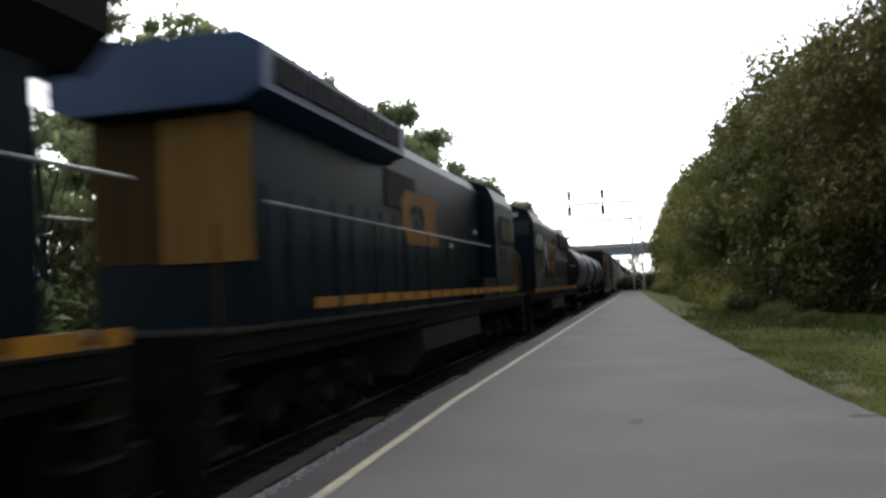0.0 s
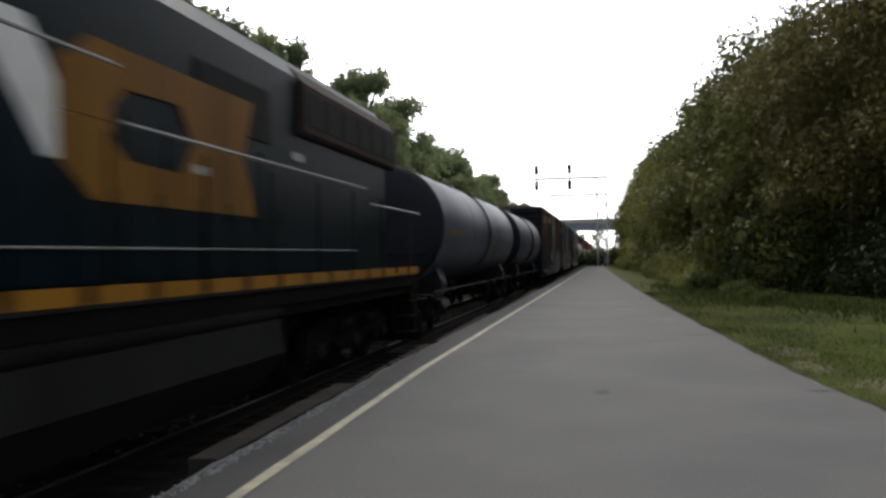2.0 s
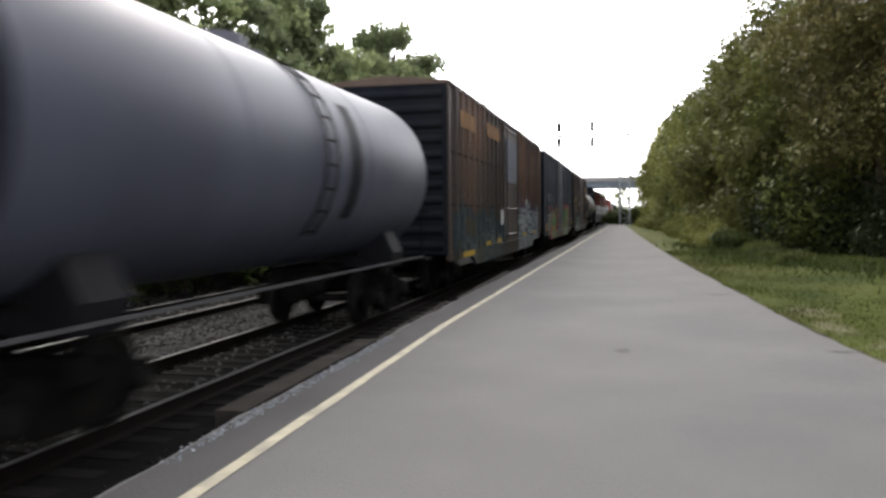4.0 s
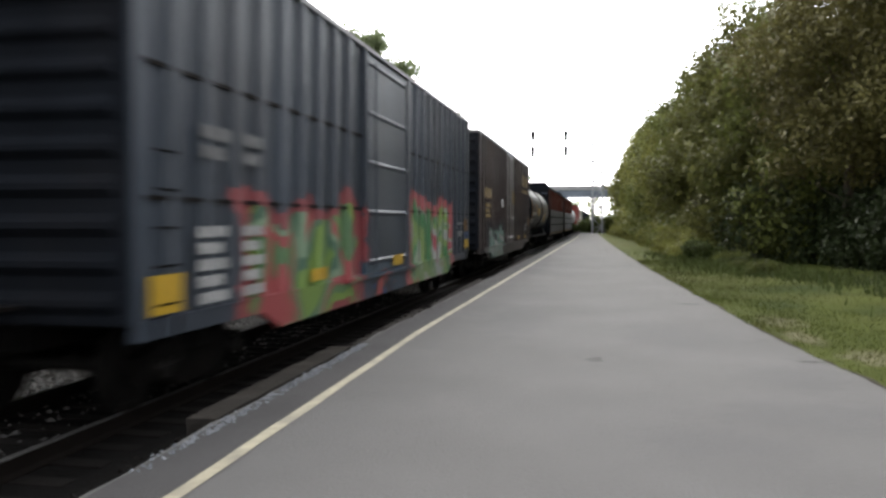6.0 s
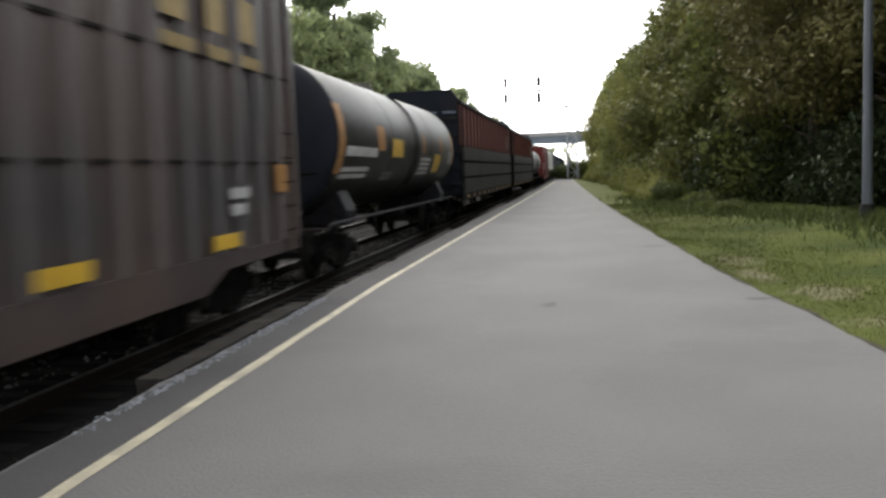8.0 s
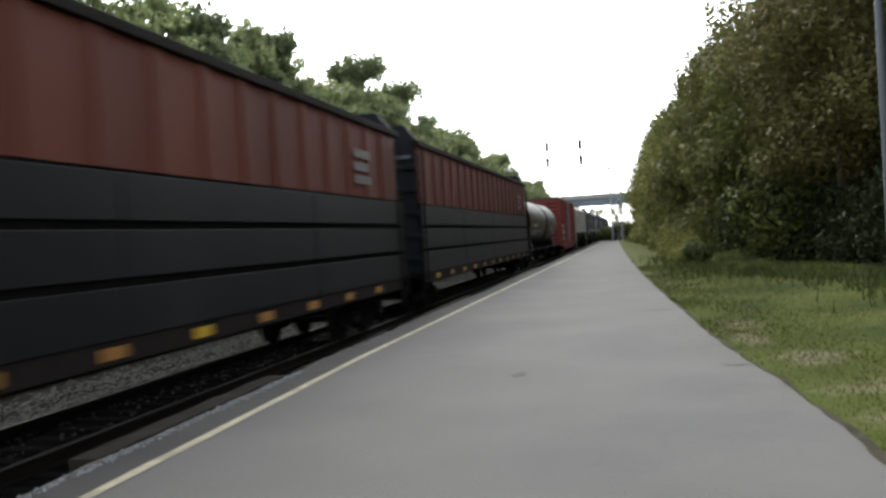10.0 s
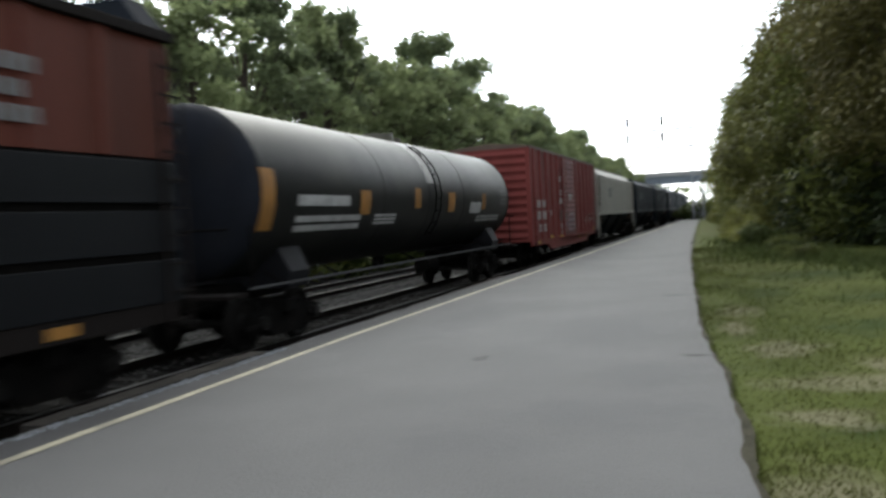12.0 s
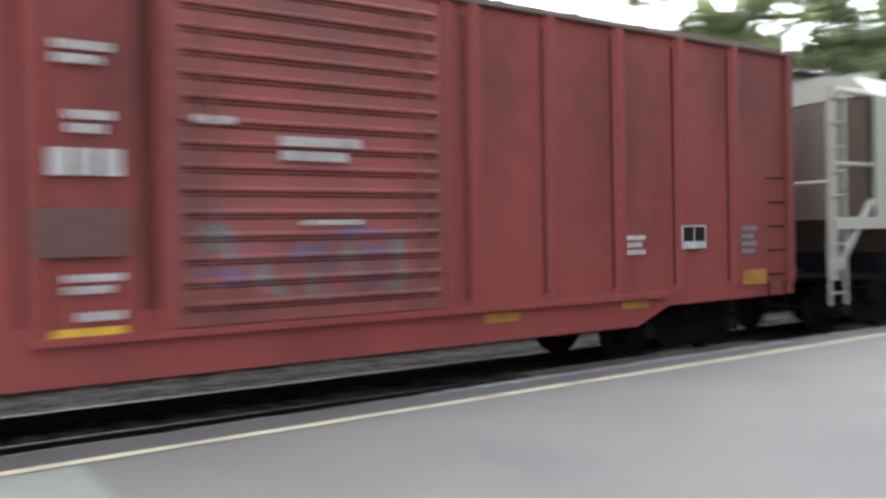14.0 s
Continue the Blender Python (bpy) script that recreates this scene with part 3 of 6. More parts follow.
def lawn_height(x, y):
    x0 = x - edge(y) + 2.65
    return min(-0.05 + 0.05 * noise.noise((x0 * 0.5, y * 0.4, 0)) + 0.02 * (x0 - 2.7), 0.25)


def blot(name, cx, cy, rx, ry, z, material, label, seed, kind="structure"):
    v, k = [(cx, cy, z)], 44
    for i in range(k):
        w = 2 * math.pi * i / k
        r = 1 + 0.75 * noise.noise((math.cos(w) * 1.5 + seed, math.sin(w) * 1.5, seed)) + 0.35 * noise.noise((math.cos(w) * 5 + seed, math.sin(w) * 5, seed))
        v.append((cx + rx * r * math.cos(w), cy + ry * r * math.sin(w), z - 0.003))
    f = [(0, 1 + i, 1 + (i + 1) % k) for i in range(k)]
    return tagged(new(name, mesh_of(name, v, f, material)), label, "", "", kind)


TAR = mat("tar_patch", (0.011, 0.0105, 0.0105), 0.8, vary=0.3, scale=8)
blot("tar_patch", 0.035, 9.9, 0.10, 0.15, 0.008, TAR, "small dark tar patch", 1)
blot("tar_patch", 2.45, 10.15, 0.16, 0.07, 0.008, TAR, "small dark tar patch", 2)
blot("tar_patch", 1.95, 17.0, 0.26, 0.10, 0.008, TAR, "dark crack at the edge", 5)
# edge of the platform: broken kerb stones and pale spilled gravel
rng = np.random.default_rng(4)


def kerb_piece(y0, y1, x0, x1, z1, seed):
    bm = bmesh.new()
    k = max(int((y1 - y0) / 0.3), 2)
    prev = None
    for i in range(k + 1):
        y = y0 + (y1 - y0) * i / k
        w = 0.03 * noise.noise((y * 2.1, seed, 0))
        ring = [bm.verts.new(p) for p in ((x0 + w, y, -0.7), (x0 + w, y, z1 + w), (x1, y, z1 + 0.4 * w), (x1, y, -0.7))]
        if prev:
            for j in range(4):
                bm.faces.new((prev[j], prev[(j + 1) % 4], ring[(j + 1) % 4], ring[j]))
        else:
            bm.faces.new(ring)
        prev = ring
    bm.faces.new(prev[::-1])
    bmesh.ops.recalc_face_normals(bm, faces=bm.faces[:])
    return bm


kerb = tagged(new("kerb", finish(kerb_piece(6.35, 10.4, -3.30, -3.05, 0.012, 1.0), "kerb", CONCRETE)), "broken concrete kerb along the platform edge", "", "", "structure")
for i, (a, b, z) in enumerate(((-12, -3.5, -0.02), (-3.2, 2.4, -0.06), (2.7, 6.1, -0.14), (10.6, 16.0, -0.06), (16.2, 24.0, -0.03), (24.3, 42.0, -0.04), (42.2, 70.0, -0.04), (70.2, 120.0, -0.05))):
    part("kerb_stone", kerb_piece(a, b, -3.27 + (0.05 if i == 2 else 0) + drift((a + b) / 2), -3.0 + drift((a + b) / 2), z, 2.0 + i), CONCRETE, kerb)


def stones(name, n, place, lo, hi, material, label, seed):
    """Many small angular stones in one mesh."""
    g = np.random.default_rng(seed)
    base = np.array([(1, 0, -.2), (0, 1, -.2), (-1, 0, -.2), (0, -1, -.2), (.2, .1, .8), (.1, -.1, -.7)])
    tri = np.array([(0, 1, 4), (1, 2, 4), (2, 3, 4), (3, 0, 4), (1, 0, 5), (2, 1, 5), (3, 2, 5), (0, 3, 5)])
    v, f = [], []
    for i in range(n):
        x, y, z = place(g)
        s = g.uniform(lo, hi)
        w = g.uniform(0, 6.28)
        c, d = math.cos(w), math.sin(w)
        p = (base + g.uniform(-.28, .28, base.shape)) * s * np.array([1, g.uniform(.6, 1), g.uniform(.5, .9)])
        v.append(np.stack([p[:, 0] * c - p[:, 1] * d + x, p[:, 0] * d + p[:, 1] * c + y, p[:, 2] + z], 1))
        f.append(tri + 6 * i)
    return tagged(new(name, mesh_of(name, np.concatenate(v).tolist(), np.concatenate(f).tolist(), material)), label, "", "", "stuff")


stones("spilled_gravel", 520, lambda g: (-2.94 + g.normal(0, 0.024) + 0.025 * math.sin(g.uniform() * 9), 4.8 + 5.9 * g.uniform() ** 0.75, 0.006), 0.01, 0.03, PALE_STONE, "pale gravel spilled along the platform edge", 7)
stones("edge_rubble", 420, lambda g: (-3.05 - abs(g.normal(0, 0.12)), g.uniform(-2, 34), -0.05 - 0.05 * g.uniform()), 0.015, 0.04, TIE, "loose rubble at the broken platform edge", 8)

# ballast bed: a low bank under each track
bed_v, bed_f = [], []
prof = [(-16, GROUND_Z + 0.02), (-11.6, GROUND_Z + 0.05), (-10.9, RAIL - 0.17), (-9.3 + 1.35, RAIL - 0.17), (-7.65, RAIL - 0.21), (-7.1, RAIL - 0.18), (-4.25, RAIL - 0.18), (-3.35, RAIL - 0.30), (-2.85, RAIL - 0.30)]
bys = np.arange(-60, 421, 4.0)
for y in bys:
    for x, z in prof:
        bed_v.append((x + SLANT * y, y, z))
for i in range(len(bys) - 1):
    for j in range(len(prof) - 1):
        o = i * len(prof) + j
        bed_f.append((o, o + 1, o + 1 + len(prof), o + len(prof)))
structure("ballast_bed", mesh_of("ballast_bed", bed_v, bed_f, BALLAST_BED), BALLAST_BED, "stone ballast under the tracks, darkened for the train's shade")


def bed_place(g):
    y = g.uniform(-3, 42) if g.uniform() < 0.75 else g.uniform(-3, 90)
    x = g.uniform(-8.3, -6.35) if g.uniform() < 0.55 else g.uniform(-13.2, -5.2)
    z = np.interp(x, [p[0] for p in prof], [p[1] for p in prof])
    return x + SLANT * y, y, z + 0.012


stones("ballast", 20000, bed_place, 0.022, 0.055, BALLAST, "grey crushed stone ballast", 9)


def rail_profile():
    return [(-0.07, -0.172), (0.07, -0.172), (0.07, -0.16), (0.012, -0.14), (0.012, -0.045), (0.036, -0.035), (0.036, -0.008), (-0.036, -0.008), (-0.036, -0.035), (-0.012, -0.045), (-0.012, -0.14), (-0.07, -0.16)]


tie_mesh = finish(box(-1.3, 1.3, -0.115, 0.115, -0.34, -0.165, 0.012), "tie", TIE)
for k in (0, 1):
    track = tagged(thing("railway_track", "railway track with worn steel rails on dark timber ties", "railway track", "tracks"), kind="structure")
    track.matrix_basis = pose(TRACK_X - k * SPACING, 0, RAIL, 0, 0, TURN)
    for side in (-0.7525, 0.7525):
        r = part("rail", prism([(u + side, w) for u, w in rail_profile()], "y", -60, 420), RAIL_SIDE, track)
        part("rail_head", prism([(side - 0.034, -0.008), (side + 0.034, -0.008), (side + 0.028, 0.0), (side - 0.028, 0.0)], "y", -60, 420), RAIL_HEAD, r, "polished steel running surface")
    y0 = -6.0
    for i in range(150):
        tie = part("tie", tie_mesh, TIE, track)
        tie.matrix_basis = pose(rng.uniform(-0.03, 0.03), y0 + 0.53 * i, rng.uniform(-0.01, 0.005), 0, 0, rng.uniform(-1, 1))
    v, f = [], []
    for i in range(300):
        y = y0 + 0.53 * (150 + i)
        o = len(v)
        v += [(-1.3, y - 0.115, -0.165), (1.3, y - 0.115, -0.165), (1.3, y + 0.115, -0.165), (-1.3, y + 0.115, -0.165)]
        f.append((o, o + 1, o + 2, o + 3))
    tagged(part("far_tie", mesh_of("far_tie", v, f, TIE), TIE, track), kind="stuff")


# ---- signal bridge, overpass, lamp post ----
def signal_bridge():
    y = 118.0
    g = thing("signal_bridge", "galvanised cantilever signal bridge with black signal heads", "signal gantry", at=pose(0, y, 0))
    x0, x1, arm = 1.15, 2.45, -7.6
    for x in (x0, x1):
        for yy in (-0.6, 0.6):
            part("mast_leg", box(x - 0.11, x + 0.11, yy - 0.11, yy + 0.11, GROUND_Z, 12.25), GALVANISED, g)
    z, up = GROUND_Z + 0.3, True
    while z < 9.6:
        for yy in (-0.6, 0.6):
            part("brace", rod((x0 if up else x1, yy, z), (x1 if up else x0, yy, z + 1.25), 0.045, seg=6), GALVANISED, g)
            part("brace", rod((x0, yy, z), (x1, yy, z), 0.04, seg=6), GALVANISED, g)
        z, up = z + 1.25, not up
    for zz in (9.85, 12.2):
        for yy in (-0.6, 0.6):
            part("chord", box(arm, x1 + 0.07, yy - 0.07, yy + 0.07, zz - 0.1, zz + 0.1), GALVANISED, g)
    for i in range(7):
        x = arm + (x0 - arm) * i / 6
        for yy in (-0.6, 0.6):
            part("post", rod((x, yy, 9.85), (x, yy, 12.2), 0.03, seg=6), GALVANISED, g)
    part("walkway", box(arm, x0, -0.55, 0.55, 9.86, 9.9), GALVANISED, g)
    for x in (-6.96, -2.48):
        part("head_post", rod((x, -0.75, 9.7), (x, -0.75, 14.0), 0.05, seg=6), GALVANISED, g)
        for zc, lit in ((13.4, 2), (11.25, 1)):
            head = part("signal_head", bm_lathe(bmesh.new(), [(0.01, -0.04), (0.3, -0.04), (0.3, 0.04), (0.01, 0.04)], 16, (x, -0.8, zc + 0.35), "y"), BLACK_PART, g, "black signal head with hooded lamps")
            part("backing", box(x - 0.27, x + 0.27, -0.86, -0.78, zc - 0.7, zc + 0.4, 0.02), BLACK_PART, head)
            for i, dz in enumerate((0.38, 0.0, -0.38)):
                bm = bm_lathe(bmesh.new(), [(0.17, -0.2), (0.18, -0.2), (0.18, 0.0), (0.17, 0.0)], 12, (x, -0.87, zc + dz), "y")
                part("hood", bm, BLACK_PART, head)
                part("lamp", bm_lathe(bmesh.new(), [(0.01, -0.08), (0.15, -0.06), (0.16, 0.0), (0.01, 0.0)], 12, (x, -0.95, zc + dz), "y"), RED_LAMP if i == lit else DARK_LENS, head, "glowing red lamp" if i == lit else "unlit lamp")
    part("ladder", rod((x1 + 0.3, 0, GROUND_Z), (x1 + 0.3, 0, 12.2), 0.03, seg=6), GALVANISED, g)
    return g


def overpass():
    y = 190.0
    o = thing("overpass", "steel girder road bridge on concrete piers over the tracks", "bridge", at=pose(0, y, 0))
    part("deck", box(-60, 60, -5, 5, 8.4, 8.75), BRIDGE_CONCRETE, o)
    for yy in (-4.6, -1.6, 1.6, 4.6):
        part("girder", prism([(yy - 0.2, 7.0), (yy + 0.2, 7.0), (yy + 0.2, 7.06), (yy + 0.03, 7.1), (yy + 0.03, 8.3), (yy + 0.2, 8.34), (yy + 0.2, 8.4), (yy - 0.2, 8.4), (yy - 0.2, 8.34), (yy - 0.03, 8.3), (yy - 0.03, 7.1), (yy - 0.2, 7.06)], "x", -60, 60), BRIDGE_STEEL, o)
    for yy in (-4.9, 4.9):
        part("parapet", box(-60, 60, yy - 0.12, yy + 0.12, 8.75, 9.35), BRIDGE_CONCRETE, o)
    for i in range(25):
        part("railing_post", box(-60 + 5 * i - 0.05, -60 + 5 * i + 0.05, -4.95, -4.85, 9.35, 9.9), BRIDGE_STEEL, o)
    part("rail", box(-60, 60, -4.94, -4.86, 9.85, 9.92), BRIDGE_STEEL, o)
    for x in (-16, 9.5, 32):
        for yy in (-3.2, 3.2):
            part("pier", rod((x, yy, GROUND_Z), (x, yy, 6.5), 0.45, seg=14), BRIDGE_CONCRETE, o, smooth=True)
        part("pier_cap", box(x - 0.6, x + 0.6, -5, 5, 6.45, 7.0, 0.05), BRIDGE_CONCRETE, o)
    return o


def lamp_post():
    x, y = 7.84, 22.6
    p = thing("lamp_post", "grey steel lamp post rising from the grass", "lamp post", at=pose(x, y, 0))
    part("pole", rod((0, 0, -0.1), (0, 0, 9.5), 0.125, 0.085, 16), POLE_GREY, p, smooth=True)
    part("base_collar", rod((0, 0, -0.1), (0, 0, 0.42), 0.19, 0.17, 16), BLACK_PART, p, "dark base collar", True)
    part("base_plate", box(-0.24, 0.24, -0.24, 0.24, -0.12, 0.03, 0.01), POLE_GREY, p)
    arm = part("arm", rod((0, 0, 9.4), (-1.3, 0, 9.75), 0.05, 0.04, 10), POLE_GREY, p)
    part("lamp_head", box(-1.9, -1.25, -0.14, 0.14, 9.68, 9.82, 0.04), POLE_GREY, arm)
    return p


signal_bridge()
overpass()
lamp_post()


# ---- plants ----
def crown_mesh(name, clumps, leaves, size, material, seed, droop=0.4):
    """A crown of leaf pieces gathered in clumps, with gaps between them."""
    g = np.random.default_rng(seed)
    c = np.array([q[:3] for q in clumps], dtype=float)
    r = np.array([q[3] for q in clumps], dtype=float)
    w = r ** 2 / (r ** 2).sum()
    which = g.choice(len(c), leaves, p=w)
    d = g.normal(size=(leaves, 3))
    d /= np.linalg.norm(d, axis=1)[:, None]
    rad = r[which] * g.uniform(0.25, 1.0, leaves) ** 0.45 * (1 + 0.26 * g.normal(size=leaves))
    centre = c[which] + d * rad[:, None] * np.array([1, 1, 0.85])
    nrm = d * 0.7 + g.normal(size=(leaves, 3)) * 0.55
    nrm[:, 2] += 0.35
    nrm /= np.linalg.norm(nrm, axis=1)[:, None]
    t = np.cross(nrm, g.normal(size=(leaves, 3)))
    t[:, 2] -= droop
    t -= nrm * (t * nrm).sum(1)[:, None]
    t /= np.linalg.norm(t, axis=1)[:, None]
    u = np.cross(nrm, t)
    s = size * g.uniform(0.55, 1.35, leaves)
    a, b = t * s[:, None], u * (s * 0.42)[:, None]
    fold = nrm * (s * 0.12)[:, None]
    corners = np.stack([centre - a, centre - b * 1.0 + fold - a * 0.1, centre + a, centre + b + fold - a * 0.1], 1)
    return quads(name, corners, material)


def clumps_for(g, height, spread, base, n, big):
    out = []
    for i in range(n):
        f = g.uniform() ** 0.8
        z = base + (height - base) * f
        wide = spread * (0.45 + 0.9 * math.sin(math.pi * min(0.15 + 0.8 * f, 1)))
        w, q = g.uniform(0, 6.28), g.uniform(0.25, 1) ** 0.6
        out.append((wide * q * math.cos(w) * 0.62, wide * q * math.sin(w) * 0.62, z - big * 0.3, big * g.uniform(0.45, 1.0)))
    return out


def tree_kind(name, label, group, height, spread, base, n, big, leaves, size, material, seed, lean=0.0):
    g = np.random.default_rng(seed)
    cl = clumps_for(g, height, spread, base, n, big)
    t = thing(name, label, "tree", group)
    bm = bmesh.new()
    pts = [(0, 0, -0.6)] + [(0.12 * g.normal() + lean * k, 0.12 * g.normal(), height * k) for k in (0.2, 0.42, 0.64, 0.85)]
    rr = [0.24, 0.2, 0.16, 0.11, 0.05]
    for p, q, a, b in zip(pts, pts[1:], rr, rr[1:]):
        bm_rod(bm, p, q, a * height / 11, b * height / 11, 9)
    part("trunk", bm, BARK, t, smooth=True)
    for x, y, z, r in cl[:14]:
        zz = max(z * 0.62, base * 0.6)
        part("limb", rod((0, 0, zz), (x, y, z), 0.06, 0.02, 6), BARK, t)
    part("crown", crown_mesh("crown", cl, leaves, size, material, seed + 50), material, t)
    return t


TREE_LABEL = "broad-leaved tree in the dense wood edge beside the path"
right_kinds = [tree_kind("broadleaf_tree", "tall dense tree of warm olive-green leaves in the wood edge", "wood edge trees", 11.0, 4.6, 0.6, 66, 1.5, 16000, 0.16, LEAF_WARM, 21),
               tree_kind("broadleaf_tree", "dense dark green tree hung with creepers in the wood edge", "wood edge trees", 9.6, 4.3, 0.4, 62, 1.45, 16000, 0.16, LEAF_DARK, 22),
               tree_kind("broadleaf_tree", "leafy green tree with drooping sprays in the wood edge", "wood edge trees", 10.4, 4.4, 0.5, 64, 1.4, 16000, 0.155, LEAF_FRESH, 23),
               tree_kind("broadleaf_tree", "yellow-green tree in the far wood edge, painted pale for backlight and haze", "wood edge trees", 10.4, 4.4, 0.5, 66, 1.38, 16000, 0.15, LEAF_LIGHT, 24),
               tree_kind("broadleaf_tree", "tall brown-green tree hanging over the shaded foot of the wood", "wood edge trees", 11.2, 4.9, 3.8, 72, 1.35, 26000, 0.115, LEAF_BROWN, 25)]
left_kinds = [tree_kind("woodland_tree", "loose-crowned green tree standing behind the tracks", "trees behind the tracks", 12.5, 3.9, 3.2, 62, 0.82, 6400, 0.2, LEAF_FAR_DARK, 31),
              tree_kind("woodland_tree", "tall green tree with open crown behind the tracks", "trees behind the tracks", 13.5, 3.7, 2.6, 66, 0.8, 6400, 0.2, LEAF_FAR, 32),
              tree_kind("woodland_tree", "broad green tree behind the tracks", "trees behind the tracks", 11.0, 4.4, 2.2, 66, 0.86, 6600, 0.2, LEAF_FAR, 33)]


def plant(kinds, spots):
    used = set()
    for k, x, y, z, turn, size in spots:
        m = Matrix.Translation((x, y, z)) @ Matrix.Rotation(radians(turn), 4, "Z")
        if k not in used:
            used.add(k)
            kinds[k].scale = (size, size, size)
            kinds[k].matrix_basis = m @ Matrix.Diagonal((size, size, size, 1))
        else:
            t = copy_thing(kinds[k], m)
            t.scale = (size, size, size)


spots, gg = [], np.random.default_rng(77)
# the face of the wood: first row, then a taller row behind
y = 13.0
while y < 118:
    cx = float(np.interp(y, [13, 24, 27, 34, 45, 60, 118], [13.2, 12.4, 9.8, 8.5, 7.7, 7.3, 7.9]))
    top = float(np.interp(y, [13, 30, 40, 50, 60, 90, 118], [0.96, 1.0, 1.04, 1.02, 1.0, 1.05, 1.09]))
    kind = int(gg.integers(3))
    if y < 35:
        kind = 4
        # Inner tree in the dark leaf colour, painting shade into the hollow.
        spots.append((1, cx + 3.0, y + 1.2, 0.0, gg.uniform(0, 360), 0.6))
    elif y < 46:
        kind = 2 if gg.uniform() < 0.5 else 0
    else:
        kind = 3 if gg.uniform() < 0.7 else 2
    spots.append((kind, cx + gg.uniform(-0.3, 0.4), y, 0.7 if y < 27 else 0.0, gg.uniform(0, 360), top * gg.uniform(0.92, 1.06)))
    y += gg.uniform(3.8, 5.0)
y = 10.0
while y < 112:
    cx = float(np.interp(y, [10, 24, 30, 118], [18.5, 17.5, 14.0, 13.5]))
    spots.append((1 if y < 42 else int(gg.integers(3)), cx + gg.uniform(-0.8, 0.8), y, 0.0, gg.uniform(0, 360), gg.uniform(1.1, 1.3)))
    y += gg.uniform(4.5, 6.0)
plant(right_kinds, spots)
spots = []
LEFT_H = [12.5, 13.5, 11.0]


def left_top(y):
    return float(np.interp(y, [20, 26, 38, 56, 72, 100, 140, 190], [12.2, 12.0, 12.2, 14.6, 14.4, 13.4, 12.2, 11.4]))


y = 27.5
while y < 180:
    k = int(gg.integers(3))
    spots.append((k, -16.3 + SLANT * y + gg.uniform(-1.4, 1.2), y, GROUND_Z, gg.uniform(0, 360), left_top(y) / LEFT_H[k] * gg.uniform(0.84, 1.06)))
    y += gg.uniform(3.4, 5.2)
y = 36.0
while y < 195:
    k = int(gg.integers(3))
    spots.append((k, -23 + SLANT * y + gg.uniform(-2, 2), y, GROUND_Z, gg.uniform(0, 360), left_top(y) / LEFT_H[k] * gg.uniform(0.85, 1.05)))
    y += gg.uniform(6, 9)
for x, y in ((-30, 200), (-22, 206), (-14, 215), (-8, 224), (-36, 212), (18, 205), (26, 212), (14, 222), (-3, 240), (3, 255), (9, 245)):
    spots.append((int(gg.integers(3)), x, y, GROUND_Z, gg.uniform(0, 360), 0.8))
for x, y, k, s in ((-16.0, 25.0, 1, 0.95), (-15.5, 13.5, 2, 0.62), (-16.2, 17.0, 0, 0.6), (-15.6, 20.5, 2, 0.68), (-16.4, 24.0, 1, 0.64), (-18.5, 15.5, 1, 0.6), (-19.0, 21.5, 2, 0.72)):
    spots.append((k, x, y, GROUND_Z, gg.uniform(0, 360), s))
plant(left_kinds, spots)


def bush_kind(name, label, group, height, spread, leaves, size, material, seed):
    g = np.random.default_rng(seed)
    cl = [(spread * g.normal() * 0.38, spread * g.normal() * 0.38, height * g.uniform(0.1, 0.75), height * g.uniform(0.22, 0.42)) for _ in range(16)]
    b = thing(name, label, "bush", group)
    for x, y, k in ((0.2, 0.1, 0.6), (-0.2, 0.2, 0.5), (0.1, -0.3, 0.5)):
        part("stem", rod((0, 0, -0.4), (x, y, height * k), 0.03, 0.015, 6), BARK, b)
    part("foliage", crown_mesh("foliage", cl, leaves, size, material, seed + 9), material, b)
    return b


bushes = [bush_kind("undergrowth_bush", "low green undergrowth bush at the foot of the wood", "undergrowth", 1.7, 1.8, 3500, 0.11, LEAF_FRESH, 41),
          bush_kind("undergrowth_bush", "dark leafy undergrowth bush at the foot of the wood", "undergrowth", 1.5, 1.9, 3500, 0.11, WEED, 42),
          bush_kind("undergrowth_bush", "light yellow-green undergrowth bush beside the path", "undergrowth", 1.8, 1.9, 3500, 0.11, LEAF_LIGHT, 43),
          bush_kind("undergrowth_bush", "dark undergrowth bush under the trees, shade painted into its leaves", "undergrowth", 3.0, 2.4, 6500, 0.11, LEAF_DARK, 44)]
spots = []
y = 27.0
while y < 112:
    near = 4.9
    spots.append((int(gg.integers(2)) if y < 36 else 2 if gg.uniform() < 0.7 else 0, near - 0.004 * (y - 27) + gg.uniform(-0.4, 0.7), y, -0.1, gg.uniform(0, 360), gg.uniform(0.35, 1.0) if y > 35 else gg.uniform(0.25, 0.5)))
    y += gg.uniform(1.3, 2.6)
# Dark-leaved bushes that fill the hollow with painted shade.
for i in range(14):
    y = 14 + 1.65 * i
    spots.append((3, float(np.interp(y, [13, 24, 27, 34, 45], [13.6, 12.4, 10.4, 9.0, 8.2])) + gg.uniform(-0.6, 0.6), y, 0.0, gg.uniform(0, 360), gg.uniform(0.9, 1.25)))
for x, y, s in ((0.9, 121, 1.4), (2.6, 120, 1.6), (4.3, 121, 1.6), (5.8, 119, 1.8), (7.4, 118, 2.0), (-0.4, 124, 1.1)):
    spots.append((int(gg.integers(2)), x, y, 0.0, gg.uniform(0, 360), s))
